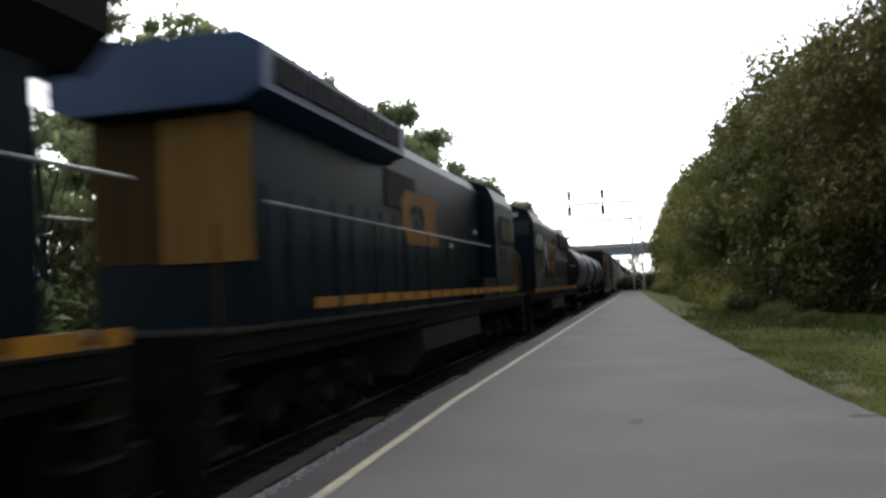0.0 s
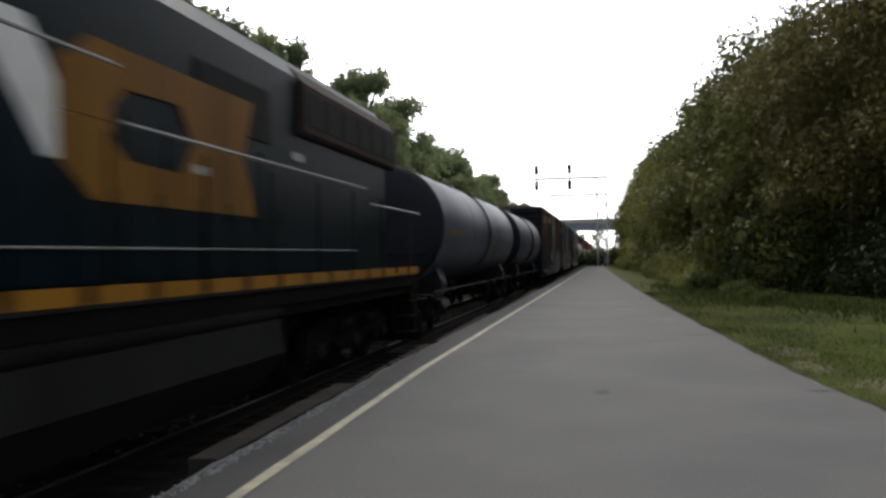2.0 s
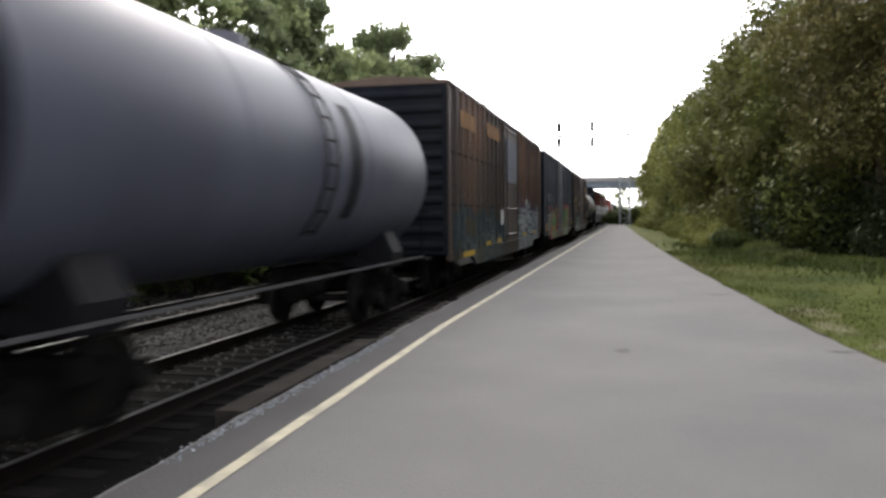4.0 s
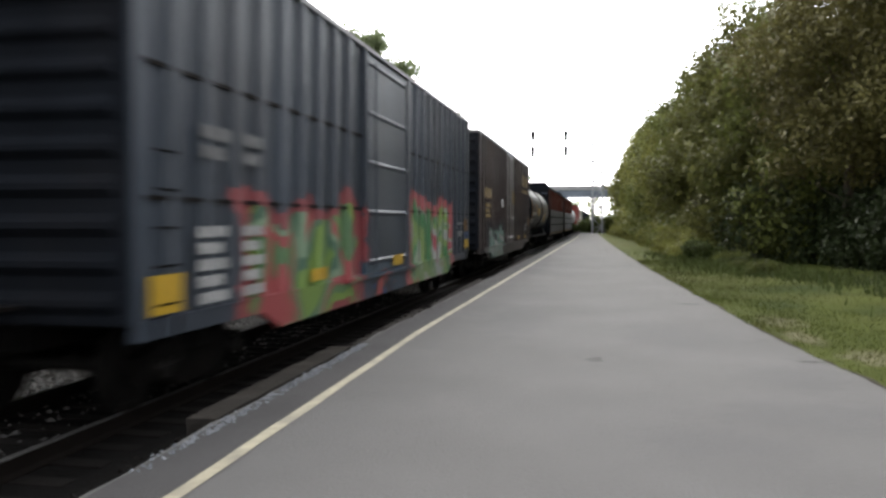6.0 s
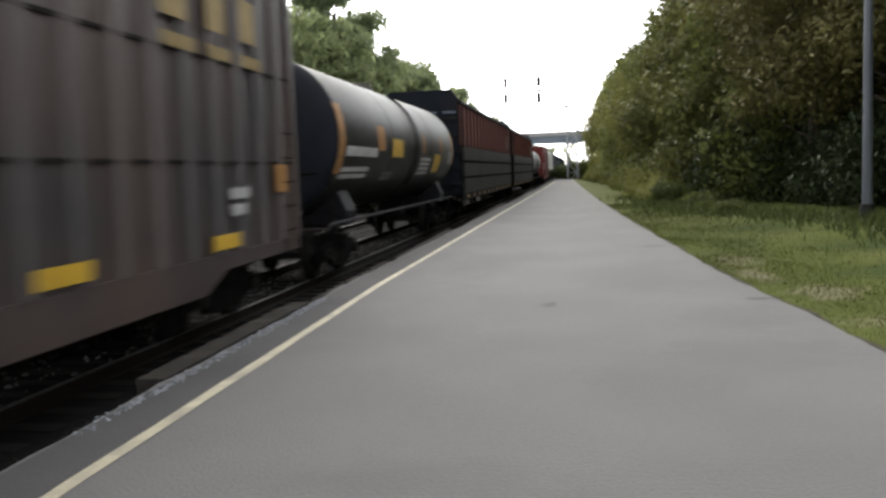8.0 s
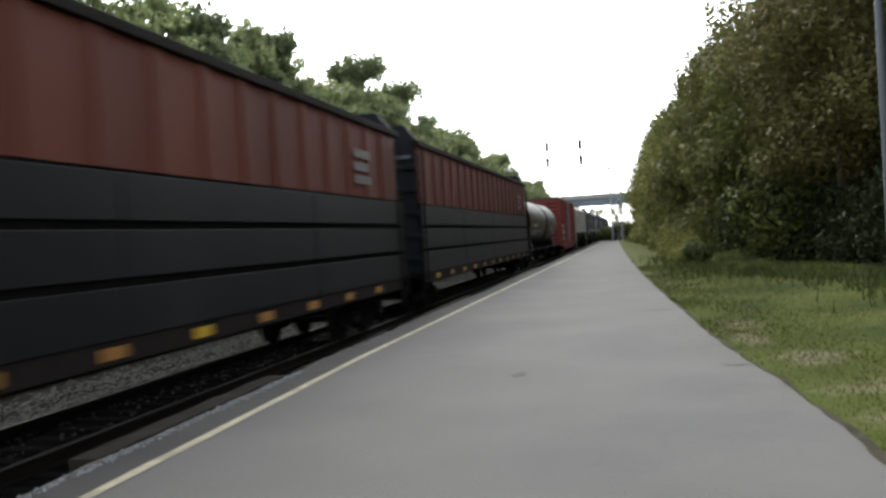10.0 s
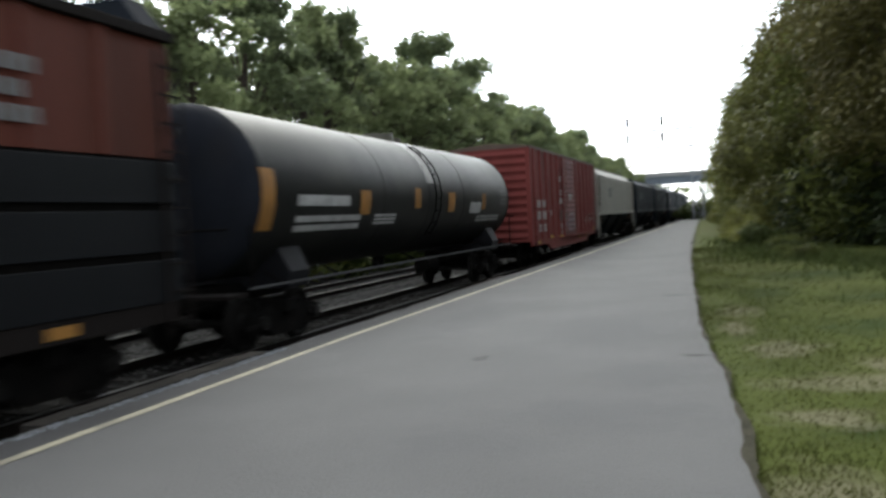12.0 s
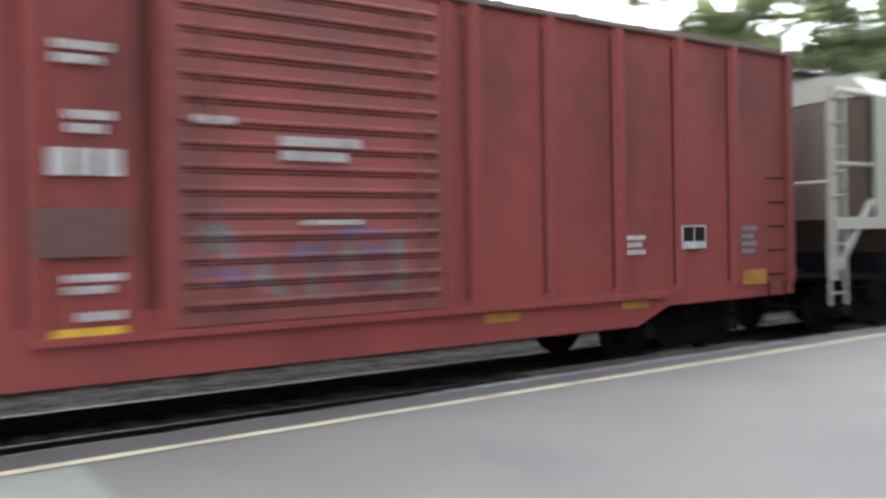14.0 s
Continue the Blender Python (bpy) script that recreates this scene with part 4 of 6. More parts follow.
for i in range(46):
    y = 8 + 3.7 * i + gg.uniform(-1, 1)
    spots.append((1 if y < 26 else int(gg.integers(2)), -13.2 + SLANT * y + gg.uniform(-0.8, 0.6), y, GROUND_Z, gg.uniform(0, 360), gg.uniform(1.1, 2.0)))
plant(bushes, spots)


def blades(name, n, place, lo, hi, width, material, label, seed):
    g = np.random.default_rng(seed)
    out = np.empty((n, 4, 3))
    for i in range(n):
        x, y, z = place(g)
        h, w = g.uniform(lo, hi), g.uniform(0, 6.28)
        dx, dy = math.cos(w) * width, math.sin(w) * width
        lx, ly = g.normal() * h * 0.45, g.normal() * h * 0.45
        out[i] = ((x - dx, y - dy, z), (x + dx, y + dy, z), (x + lx + dx * 0.2, y + ly + dy * 0.2, z + h), (x + lx - dx * 0.2, y + ly - dy * 0.2, z + h))
    return tagged(new(name, quads(name, out, material)), label, "", "", "stuff")


def grass_place(g):
    y = -5.0 + 42 * g.uniform() ** 1.15
    x = edge(y) + 0.02 + abs(g.normal(0, 1.5))
    return x, y, lawn_height(x, y) - 0.01


def weed_place(g):
    y = g.uniform(9, 45)
    x = float(np.interp(y, [9, 22, 28, 45], [8.2, 7.2, 5.0, 4.6])) + g.normal(0, 0.9)
    return x, y, lawn_height(x, y) - 0.01


blades("grass", 80000, grass_place, 0.015, 0.06, 0.005, GRASS_BLADE, "short patchy green grass", 61)
blades("tall_weeds", 7000, weed_place, 0.08, 0.32, 0.02, WEED, "tall leafy weeds at the foot of the wood", 62)


# ---- the train: every car is a thing, local y runs back from its leading end, z up from the rail ----
CARS, WHEELSETS = [], []


def car(name, label, category, s0, group=""):
    c = thing(name, label, category, group)
    c.matrix_basis = pose(TRACK_X + SLANT * s0, s0, RAIL, 0, 0, TURN)
    CARS.append((c, s0))
    return c


def wheelset_mesh(r):
    bm = bmesh.new()
    for sx in (-1, 1):
        a = 0.7525 * sx
        prof_w = [(0.02, a - 0.09 * sx), (0.10, a - 0.09 * sx), (r * 0.45, a - 0.02 * sx), (r * 0.82, a - 0.03 * sx), (r + 0.028, a - 0.065 * sx), (r + 0.028, a - 0.04 * sx), (r, a - 0.03 * sx), (r - 0.004, a + 0.065 * sx), (r * 0.85, a + 0.065 * sx), (r * 0.8, a + 0.02 * sx), (r * 0.4, a + 0.0 * sx), (0.12, a + 0.07 * sx), (0.02, a + 0.07 * sx)]
        bm_lathe(bm, prof_w, 24, (0, 0, 0), "x")
    bm_rod(bm, (-1.02, 0, 0), (1.02, 0, 0), 0.075, seg=10)
    for w in range(3):
        c, d = math.cos(w * 2.094) * r * 0.62, math.sin(w * 2.094) * r * 0.62
        bm_rod(bm, (0.76, c, d), (0.785, c, d), 0.035, seg=6)
    return finish(bm, "wheelset", WHEEL_STEEL, True)


WHEEL_R, LOCO_R = 0.457, 0.53
WHEELS, LOCO_WHEELS = wheelset_mesh(WHEEL_R), wheelset_mesh(LOCO_R)


def frame_profile(half, r):
    return [(-half - 0.28, r - 0.13), (-half - 0.28, r + 0.13), (-half + 0.1, r + 0.20), (-0.52, r + 0.27), (-0.30, r + 0.12), (0.30, r + 0.12), (0.52, r + 0.27), (half - 0.1, r + 0.20), (half + 0.28, r + 0.13), (half + 0.28, r - 0.13), (half - 0.18, r - 0.10), (0.46, r - 0.26), (-0.46, r - 0.26), (-half + 0.18, r - 0.10)]


FRAME2 = {sx: finish(prism(frame_profile(0.89, WHEEL_R), "x", 0.93 * sx, 1.08 * sx), "side_frame", BOGIE_IRON) for sx in (-1, 1)}
SPRING = finish(rod((0, 0, -0.16), (0, 0, 0.14), 0.075, seg=8), "spring", BOGIE_IRON, True)
BOLSTER = finish(box(-1.2, 1.2, -0.2, 0.2, WHEEL_R + 0.10, WHEEL_R + 0.34, 0.03), "bolster", BOGIE_IRON)
BEARING = finish(rod((0.95, 0, 0), (1.2, 0, 0), 0.11, seg=12), "bearing_cap", WHEEL_STEEL, True)


def bogie(c, y):
    b = new("bogie")
    b.parent = c
    b.matrix_basis = pose(0, y, 0)
    for sx in (-1, 1):
        part("side_frame", FRAME2[sx], BOGIE_IRON, b)
    for k in (-0.17, 0.0, 0.17):
        for sx in (-1, 1):
            part("spring", SPRING, BOGIE_IRON, b).matrix_basis = pose(sx, k, WHEEL_R)
    part("bolster", BOLSTER, BOGIE_IRON, b)
    for k in (-0.89, 0.89):
        w = part("wheelset", WHEELS, WHEEL_STEEL, b, "steel wheels on an axle")
        WHEELSETS.append((w, k, WHEEL_R))
        cap = part("bearing_cap", BEARING, WHEEL_STEEL, b)
        cap.matrix_basis = pose(0, k, WHEEL_R)
    return b


LOCO_FRAME = {sx: finish(prism([(-2.3, 0.45), (-2.3, 0.80), (-1.6, 0.98), (1.6, 0.98), (2.3, 0.80), (2.3, 0.45), (1.5, 0.40), (1.1, 0.62), (0.6, 0.40), (-0.6, 0.40), (-1.1, 0.62), (-1.5, 0.40)], "x", 0.98 * sx, 1.16 * sx), "side_frame", BOGIE_IRON) for sx in (-1, 1)}


def loco_bogie(c, y):
    b = new("bogie")
    b.parent = c
    b.matrix_basis = pose(0, y, 0)
    for sx in (-1, 1):
        part("side_frame", LOCO_FRAME[sx], BOGIE_IRON, b)
        part("brake_cylinder", rod((1.2 * sx, -0.95, 0.85), (1.2 * sx, -0.45, 0.85), 0.12, seg=10), BOGIE_IRON, b, smooth=True)
        part("brake_cylinder", rod((1.2 * sx, 0.45, 0.85), (1.2 * sx, 0.95, 0.85), 0.12, seg=10), BOGIE_IRON, b, smooth=True)
    part("bolster", box(-1.1, 1.1, -0.35, 0.35, 0.75, 1.1, 0.03), BOGIE_IRON, b)
    for k in (-1.85, 0.0, 1.85):
        w = part("wheelset", LOCO_WHEELS, WHEEL_STEEL, b, "steel wheels on an axle")
        WHEELSETS.append((w, k, LOCO_R))
        cap = part("bearing_cap", BEARING, WHEEL_STEEL, b)
        cap.matrix_basis = pose(0.06, k, LOCO_R)
    return b


def coupler(c, y, way):
    bm = box(-0.10, 0.10, min(y, y + 0.55 * way), max(y, y + 0.55 * way), 0.80, 0.98, 0.02)
    bm_box(bm, -0.17, 0.13, min(y + 0.45 * way, y + 0.8 * way), max(y + 0.45 * way, y + 0.8 * way), 0.74, 1.04, 0.05)
    part("coupler", bm, BOGIE_IRON, c)


def ladder(c, x, y0, y1, z0, z1, n, material):
    bm = bmesh.new()
    for yy in (y0, y1):
        bm_box(bm, x - 0.015, x + 0.015, yy - 0.02, yy + 0.02, z0, z1)
    for i in range(n):
        z = z0 + (z1 - z0) * (i + 0.5) / n
        bm_box(bm, x - 0.012, x + 0.012, y0, y1, z - 0.012, z + 0.012)
    part("ladder", bm, material, c)


def plate(c, name, x, y0, y1, z0, z1, material, label="", t=0.006):
    return part(name, box(x, x + t, y0, y1, z0, z1), material, c, label)


def glyphs(y0, y1, h):
    """Splits a row of lettering into blocks the size of its characters."""
    k = max(int((y1 - y0) / (h * 0.85)), 1)
    w = (y1 - y0) / k
    return [(y0 + i * w, y0 + i * w + w * 0.74) for i in range(k)]


def bars(c, x, y0, y1, z0, z1, rows, material, label="illegible lettering bar"):
    """Illegible lettering as plain bars of its size."""
    h = (z1 - z0) / (rows * 1.5 - 0.5)
    for i in range(rows):
        a = z1 - i * 1.5 * h
        for p, q in glyphs(y0, y1 - (y1 - y0) * (0.0 if i % 2 == 0 else 0.18), h):
            part("lettering", box(x, x + 0.006, p, q, a - h, a), material, c, label)


# ---- locomotives ----
def locomotive(s0, length, cab_first, label, logo, slash=False, up=0.1, overhang=0.0, logo_z=(2.35, 3.95), flared=True, stripe_z=1.595, rails=()):
    hood_in = 1.35 if cab_first else 2.0
    c = car("locomotive", label, "locomotive", s0, "locomotives")

    def yy(a):
        return a if cab_first else length - a

    def span(a, b):
        return (min(yy(a), yy(b)), max(yy(a), yy(b)))
    part("frame", box(-1.45, 1.45, 0.35, length - 0.35, 1.20, 1.56, 0.02), BOGIE_IRON, c)
    part("walkway", box(-1.53, 1.53, 0.3, length - 0.3, 1.56, 1.60), SOOT_BROWN, c)
    y, last = (1.6, length - 0.2) if cab_first else (2.9, length - 1.6)
    while y < last - 0.1:
        for sx in (-1, 1):
            part("sill_stripe", box(1.52 * sx - 0.012, 1.52 * sx + 0.012, y, min(y + 0.8, last), stripe_z, stripe_z + 0.145), LOCO_YELLOW, c, "yellow reflective sill stripe")
        y += 1.0
    for sx in (-1, 1):
        part("sill", box(1.44 * sx - 0.06, 1.44 * sx + 0.06, 0.35, length - 0.35, 1.36, 1.56), BOGIE_IRON, c)
    # long hood with doors, radiator section and roof
    h0, h1 = span(5.6, length - hood_in + overhang * 0.5)
    part("hood", prism([(-1.12, 1.6), (1.12, 1.6), (1.12, 4.25 + up), (0.92, 4.55 + up), (-0.92, 4.55 + up), (-1.12, 4.25 + up)], "y", h0, h1), NAVY, c)
    part("hood_roof", prism([(-0.93, 4.552 + up), (0.93, 4.552 + up), (0.70, 4.66 + up), (-0.70, 4.66 + up)], "y", h0 + 0.02, h1 - 0.02), NAVY_ROOF, c, "weathered blue-grey roof with its highlight painted in")
    k = 0
    y = h0 + 0.25
    while y < h1 - 6.0:
        part("hood_door", box(1.12, 1.135, y, y + 0.72, 1.75, 3.35, 0.004), NAVY, c)
        part("door_latch", box(1.135, 1.15, y + 0.62, y + 0.66, 2.4, 2.62), GRILLE, c)
        y += 0.80
    r0, r1 = span(length - 7.6, length - hood_in + 0.4 * (not cab_first) - 0.15 * cab_first + overhang)
    lift = 0.0 if cab_first else 0.22
    if flared:
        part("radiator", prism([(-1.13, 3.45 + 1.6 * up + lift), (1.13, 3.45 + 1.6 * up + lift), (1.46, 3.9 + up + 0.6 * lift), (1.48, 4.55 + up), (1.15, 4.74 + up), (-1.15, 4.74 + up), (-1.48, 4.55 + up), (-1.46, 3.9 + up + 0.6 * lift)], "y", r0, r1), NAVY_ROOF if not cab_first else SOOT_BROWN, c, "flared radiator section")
        for i in range(5):
            a = r0 + 0.3 + i * (r1 - r0 - 0.6) / 5
            part("radiator_grille", box(1.47, 1.492, a + 0.06, a + (r1 - r0 - 0.6) / 5 - 0.06, 4.15 + up, 4.48 + up), GRILLE, c)
    else:
        r0, r1 = length - 6.3, length - 0.75
        part("radiator", prism([(-1.16, 3.78), (1.16, 3.78), (1.2, 3.84), (1.2, 4.55), (1.02, 4.78), (0.8, 4.9), (-0.8, 4.9), (-1.02, 4.78), (-1.2, 4.55), (-1.2, 3.84)], "y", r0, r1), RADIATOR_BROWN, c, "soot-brown radiator section")
        for i in range(6):
            a = r0 + 0.12 + i * (r1 - r0 - 0.24) / 6
            part("radiator_grille", box(1.2, 1.212, a + 0.04, a + (r1 - r0 - 0.24) / 6 - 0.04, 3.95, 4.45), GRILLE, c)
    g0, g1 = span(length - 9.5, length - 7.4)
    part("intake_grille", box(1.12, 1.14, g0, g1, 3.5, 4.2), GRILLE, c)
    e = yy(length - hood_in + overhang * 0.5)
    way = 1 if cab_first else -1
    if cab_first:
        part("hood_end", box(-1.13, 1.13, min(e, e + 0.03 * way), max(e, e + 0.03 * way), 1.75, 3.5, 0.005), NAVY, c)
    else:
        part("hood_end", box(-0.12, 1.11, min(e, e + 0.05 * way), max(e, e + 0.05 * way), 2.38, 4.2, 0.005), NOSE_YELLOW, c, "faded yellow hood end")
        part("hood_end", box(-1.12, -0.13, min(e, e + 0.02 * way), max(e, e + 0.02 * way), 2.4, 4.2, 0.005), BROWN_YELLOW, c, "darker brown half of the yellow hood end")
    # cab and nose
    a0, a1 = span(2.1, 5.6)
    cab = part("cab", prism([(-1.5, 1.6), (1.5, 1.6), (1.5, 4.05 + up), (1.3, 4.48 + up), (0.7, 4.68 + up), (-0.7, 4.68 + up), (-1.3, 4.48 + up), (-1.5, 4.05 + up)], "y", a0, a1), NAVY, c, "dark blue cab with side windows")
    part("cab_roof", prism([(1.31, 4.50 + up), (0.70, 4.70 + up), (-0.70, 4.70 + up), (-1.31, 4.50 + up), (-1.34, 4.55 + up), (-0.72, 4.76 + up), (0.72, 4.76 + up), (1.34, 4.55 + up)], "y", a0 - 0.12, a1 + 0.12), ROOF_GREY, cab)
    for w0, w1 in ((2.5, 3.35), (3.6, 4.6)):
        q0, q1 = span(w0, w1)
        fr = part("window_frame", box(1.495, 1.53, q0 - 0.06, q1 + 0.06, 3.22, 4.02, 0.01), GRILLE, cab)
        part("window_pane", box(1.531, 1.537, q0, q1, 3.28, 3.96), GLASS_CAB, fr)
    q = yy(2.1)
    for x in (-0.75, 0.75):
        fr = part("windscreen_frame", box(x - 0.6, x + 0.6, min(q, q - 0.02 * way), max(q, q - 0.02 * way), 3.5 + up, 4.12 + up, 0.005), GRILLE, cab)
        part("windscreen", box(x - 0.54, x + 0.54, min(q - 0.02 * way, q - 0.028 * way), max(q - 0.02 * way, q - 0.028 * way), 3.55 + up, 4.07 + up), GLASS_CAB, fr)
    nb = part("number_board", box(-0.95, 0.95, min(q, q - 0.1 * way), max(q, q - 0.1 * way), 4.2 + up, 4.46 + up, 0.02), BLACK_PART, cab)
    for x in (-0.62, 0.62):
        part("lettering", box(x - 0.3, x + 0.3, min(q - 0.1 * way, q - 0.108 * way), max(q - 0.1 * way, q - 0.108 * way), 4.25 + up, 4.41 + up), PALE_BAR, nb, "pale illegible number plate bar")
    n0, n1 = span(0.55, 2.1)
    nose = part("nose", prism([(-0.82, 1.6), (0.82, 1.6), (0.95, 1.9), (0.95, 3.0), (0.80, 3.3), (-0.80, 3.3), (-0.95, 3.0), (-0.95, 1.9)], "y", n0, n1), RUSTY_NOSE if cab_first else NOSE_YELLOW, c, "rust-stained yellow nose" if cab_first else "yellow painted nose")
    f = yy(0.55)
    part("nose_door", box(-0.32, 0.32, min(f, f - 0.02 * way), max(f, f - 0.02 * way), 1.75, 3.05, 0.006), RUSTY_NOSE if cab_first else NOSE_YELLOW, nose)
    part("nose_lamp", box(-0.12, 0.12, min(f, f - 0.05 * way), max(f, f - 0.05 * way), 3.08, 3.24, 0.01), GLASS_CAB, nose)
    b0, b1 = span(3.5, 4.9)
    plate(c, "emblem", 1.501, b0, b1, 2.55, 3.05, BROWN_YELLOW, "plain yellow emblem panel")
    # roof fittings
    for a, r, h in ((9.5, 0.45, 0.22), (11.0, 0.3, 0.18), (13.0, 0.4, 0.15)):
        part("roof_vent", rod((0, yy(a), 4.6), (0, yy(a), 4.66 + h + up), r, r * 0.92, 14), NAVY_ROOF, c, smooth=True)
    horn = part("horn_bracket", box(-0.2, 0.2, yy(4.0) - 0.05, yy(4.0) + 0.05, 4.72 + up, 4.86 + up), GRILLE, c)
    for x in (-0.14, 0.0, 0.14):
        part("horn", rod((x, yy(4.0), 4.9 + up), (x, yy(3.5), 4.92 + up), 0.03, 0.07, 10), GALVANISED, horn)
    # company mark as plain yellow blocks on the hood
    l0, l1 = logo
    w = l1 - l0
    za, zb = logo_z
    # an eight-sided ring in two halves and a solid block with slanted flanks beside it
    shapes = [[(0.0, 0.22), (0.12, 0.0), (0.5, 0.0), (0.5, 0.26), (0.26, 0.28), (0.2, 0.4), (0.2, 0.5), (0.0, 0.5)],
              [(0.0, 0.505), (0.2, 0.505), (0.2, 0.62), (0.26, 0.74), (0.5, 0.76), (0.5, 1.0), (0.12, 1.0), (0.0, 0.8)],
              [(0.505, 0.0), (1.0, 0.0), (0.9, 0.5), (0.98, 1.0), (0.505, 1.0), (0.505, 0.76), (0.58, 0.5), (0.505, 0.26)]]
    for shape in shapes:
        part("company_mark", prism([(l0 + u * w, za + q * (zb - za)) for u, q in shape], "x", 1.1365, 1.1425), FADED_MARK, c, "faded yellow painted shape")
    if slash:
        part("panel", prism([(8.6, 3.9), (9.3, 3.92), (10.15, 2.85), (9.5, 2.8)], "x", 1.12, 1.1362), WHITE_PAINT, c, "white slanted patch on the hood side")
        part("hood_rail", rod((1.15, 8.0, 2.06), (1.15, 18.2, 2.08), 0.012, seg=6), HANDRAIL, c)
    # rails and steps
    posts = np.arange(6.4, length - 1.5, 1.75)
    for sx in (-1, 1):
        for a in posts:
            part("handrail_post", rod((1.46 * sx, yy(a), 1.58), (1.46 * sx, yy(a), 3.04), 0.014, seg=6), BOGIE_IRON, c)
        for q0, q1, z in rails or ((*span(6.4, length - 1.6), 3.04),):
            part("handrail", rod((1.46 * sx, q0, z), (1.46 * sx, q1, z), 0.019, seg=6), HANDRAIL, c)
        for a in (0.45, length - 0.45):
            part("grab_iron", rod((1.42 * sx, yy(a), 1.0), (1.42 * sx, yy(a), 2.7), 0.02, seg=6), BROWN_YELLOW, c)
            for z in (0.35, 0.68, 1.0, 1.3):
                part("step", box(min(1.12 * sx, 1.48 * sx), max(1.12 * sx, 1.48 * sx), yy(a) - 0.32, yy(a) + 0.32, z, z + 0.03), SOOT_BROWN, c)
            part("step_well", box(1.09 * sx - 0.02, 1.09 * sx + 0.02, yy(a) - 0.34, yy(a) + 0.34, 0.3, 1.56), BOGIE_IRON, c)
    for end, way2 in ((0.0, -1), (length, 1)):
        part("pilot", box(-1.45, 1.45, min(end - 0.02 * way2, end - 0.4 * way2), max(end - 0.02 * way2, end - 0.4 * way2), 0.35, 1.6, 0.02), BOGIE_IRON, c)
        part("plow", prism([(-1.5, 0.12), (1.5, 0.12), (1.5, 0.75), (-1.5, 0.75)], "y", min(end, end + 0.12 * way2), max(end, end + 0.12 * way2)), BOGIE_IRON, c)
        coupler(c, end, way2)
        part("hose", rod((0.5, end + 0.1 * way2, 0.9), (0.55, end + 0.3 * way2, 0.45), 0.025, seg=6), GRILLE, c)
    # fuel tank, air reservoirs, battery boxes
    t0, t1 = length / 2 - 2.9, length / 2 + 2.9
    part("fuel_tank", prism([(-1.45, 1.18), (-1.5, 0.75), (-1.15, 0.3), (1.15, 0.3), (1.5, 0.75), (1.45, 1.18)], "y", t0, t1), FUEL_TANK, c, "grimy grey fuel tank")
    for sx in (-1, 1):
        part("air_reservoir", bm_lathe(bmesh.new(), [(0.02, t0 - 0.15), (0.16, t0 - 0.08), (0.2, t0 + 0.1), (0.2, t1 - 0.1), (0.16, t1 + 0.08), (0.02, t1 + 0.15)], 14, (1.28 * sx, 0, 1.32), "y"), FUEL_TANK, c, smooth=True)
    x0, x1 = span(5.7, 7.6)
    part("battery_box", box(1.13, 1.48, x0, x1, 1.6, 2.15, 0.02), NAVY, c)
    for a in (2.45,):
        q0, q1 = span(a, a + 0.4)
        plate(c, "step_panel", 1.505, q0, q1, 1.85, 2.0, FADED_BLUE, "pale kick panel")
    for a in (3.9, length - 3.9):
        loco_bogie(c, a)
    bars(c, 1.137, length / 2 + 1.2, length / 2 + 1.6, 2.9, 3.0, 1, PALE_BAR)
    bars(c, 1.137, length / 2 + 4.2, length / 2 + 4.7, 3.38, 3.5, 1, PALE_BAR)
    return c


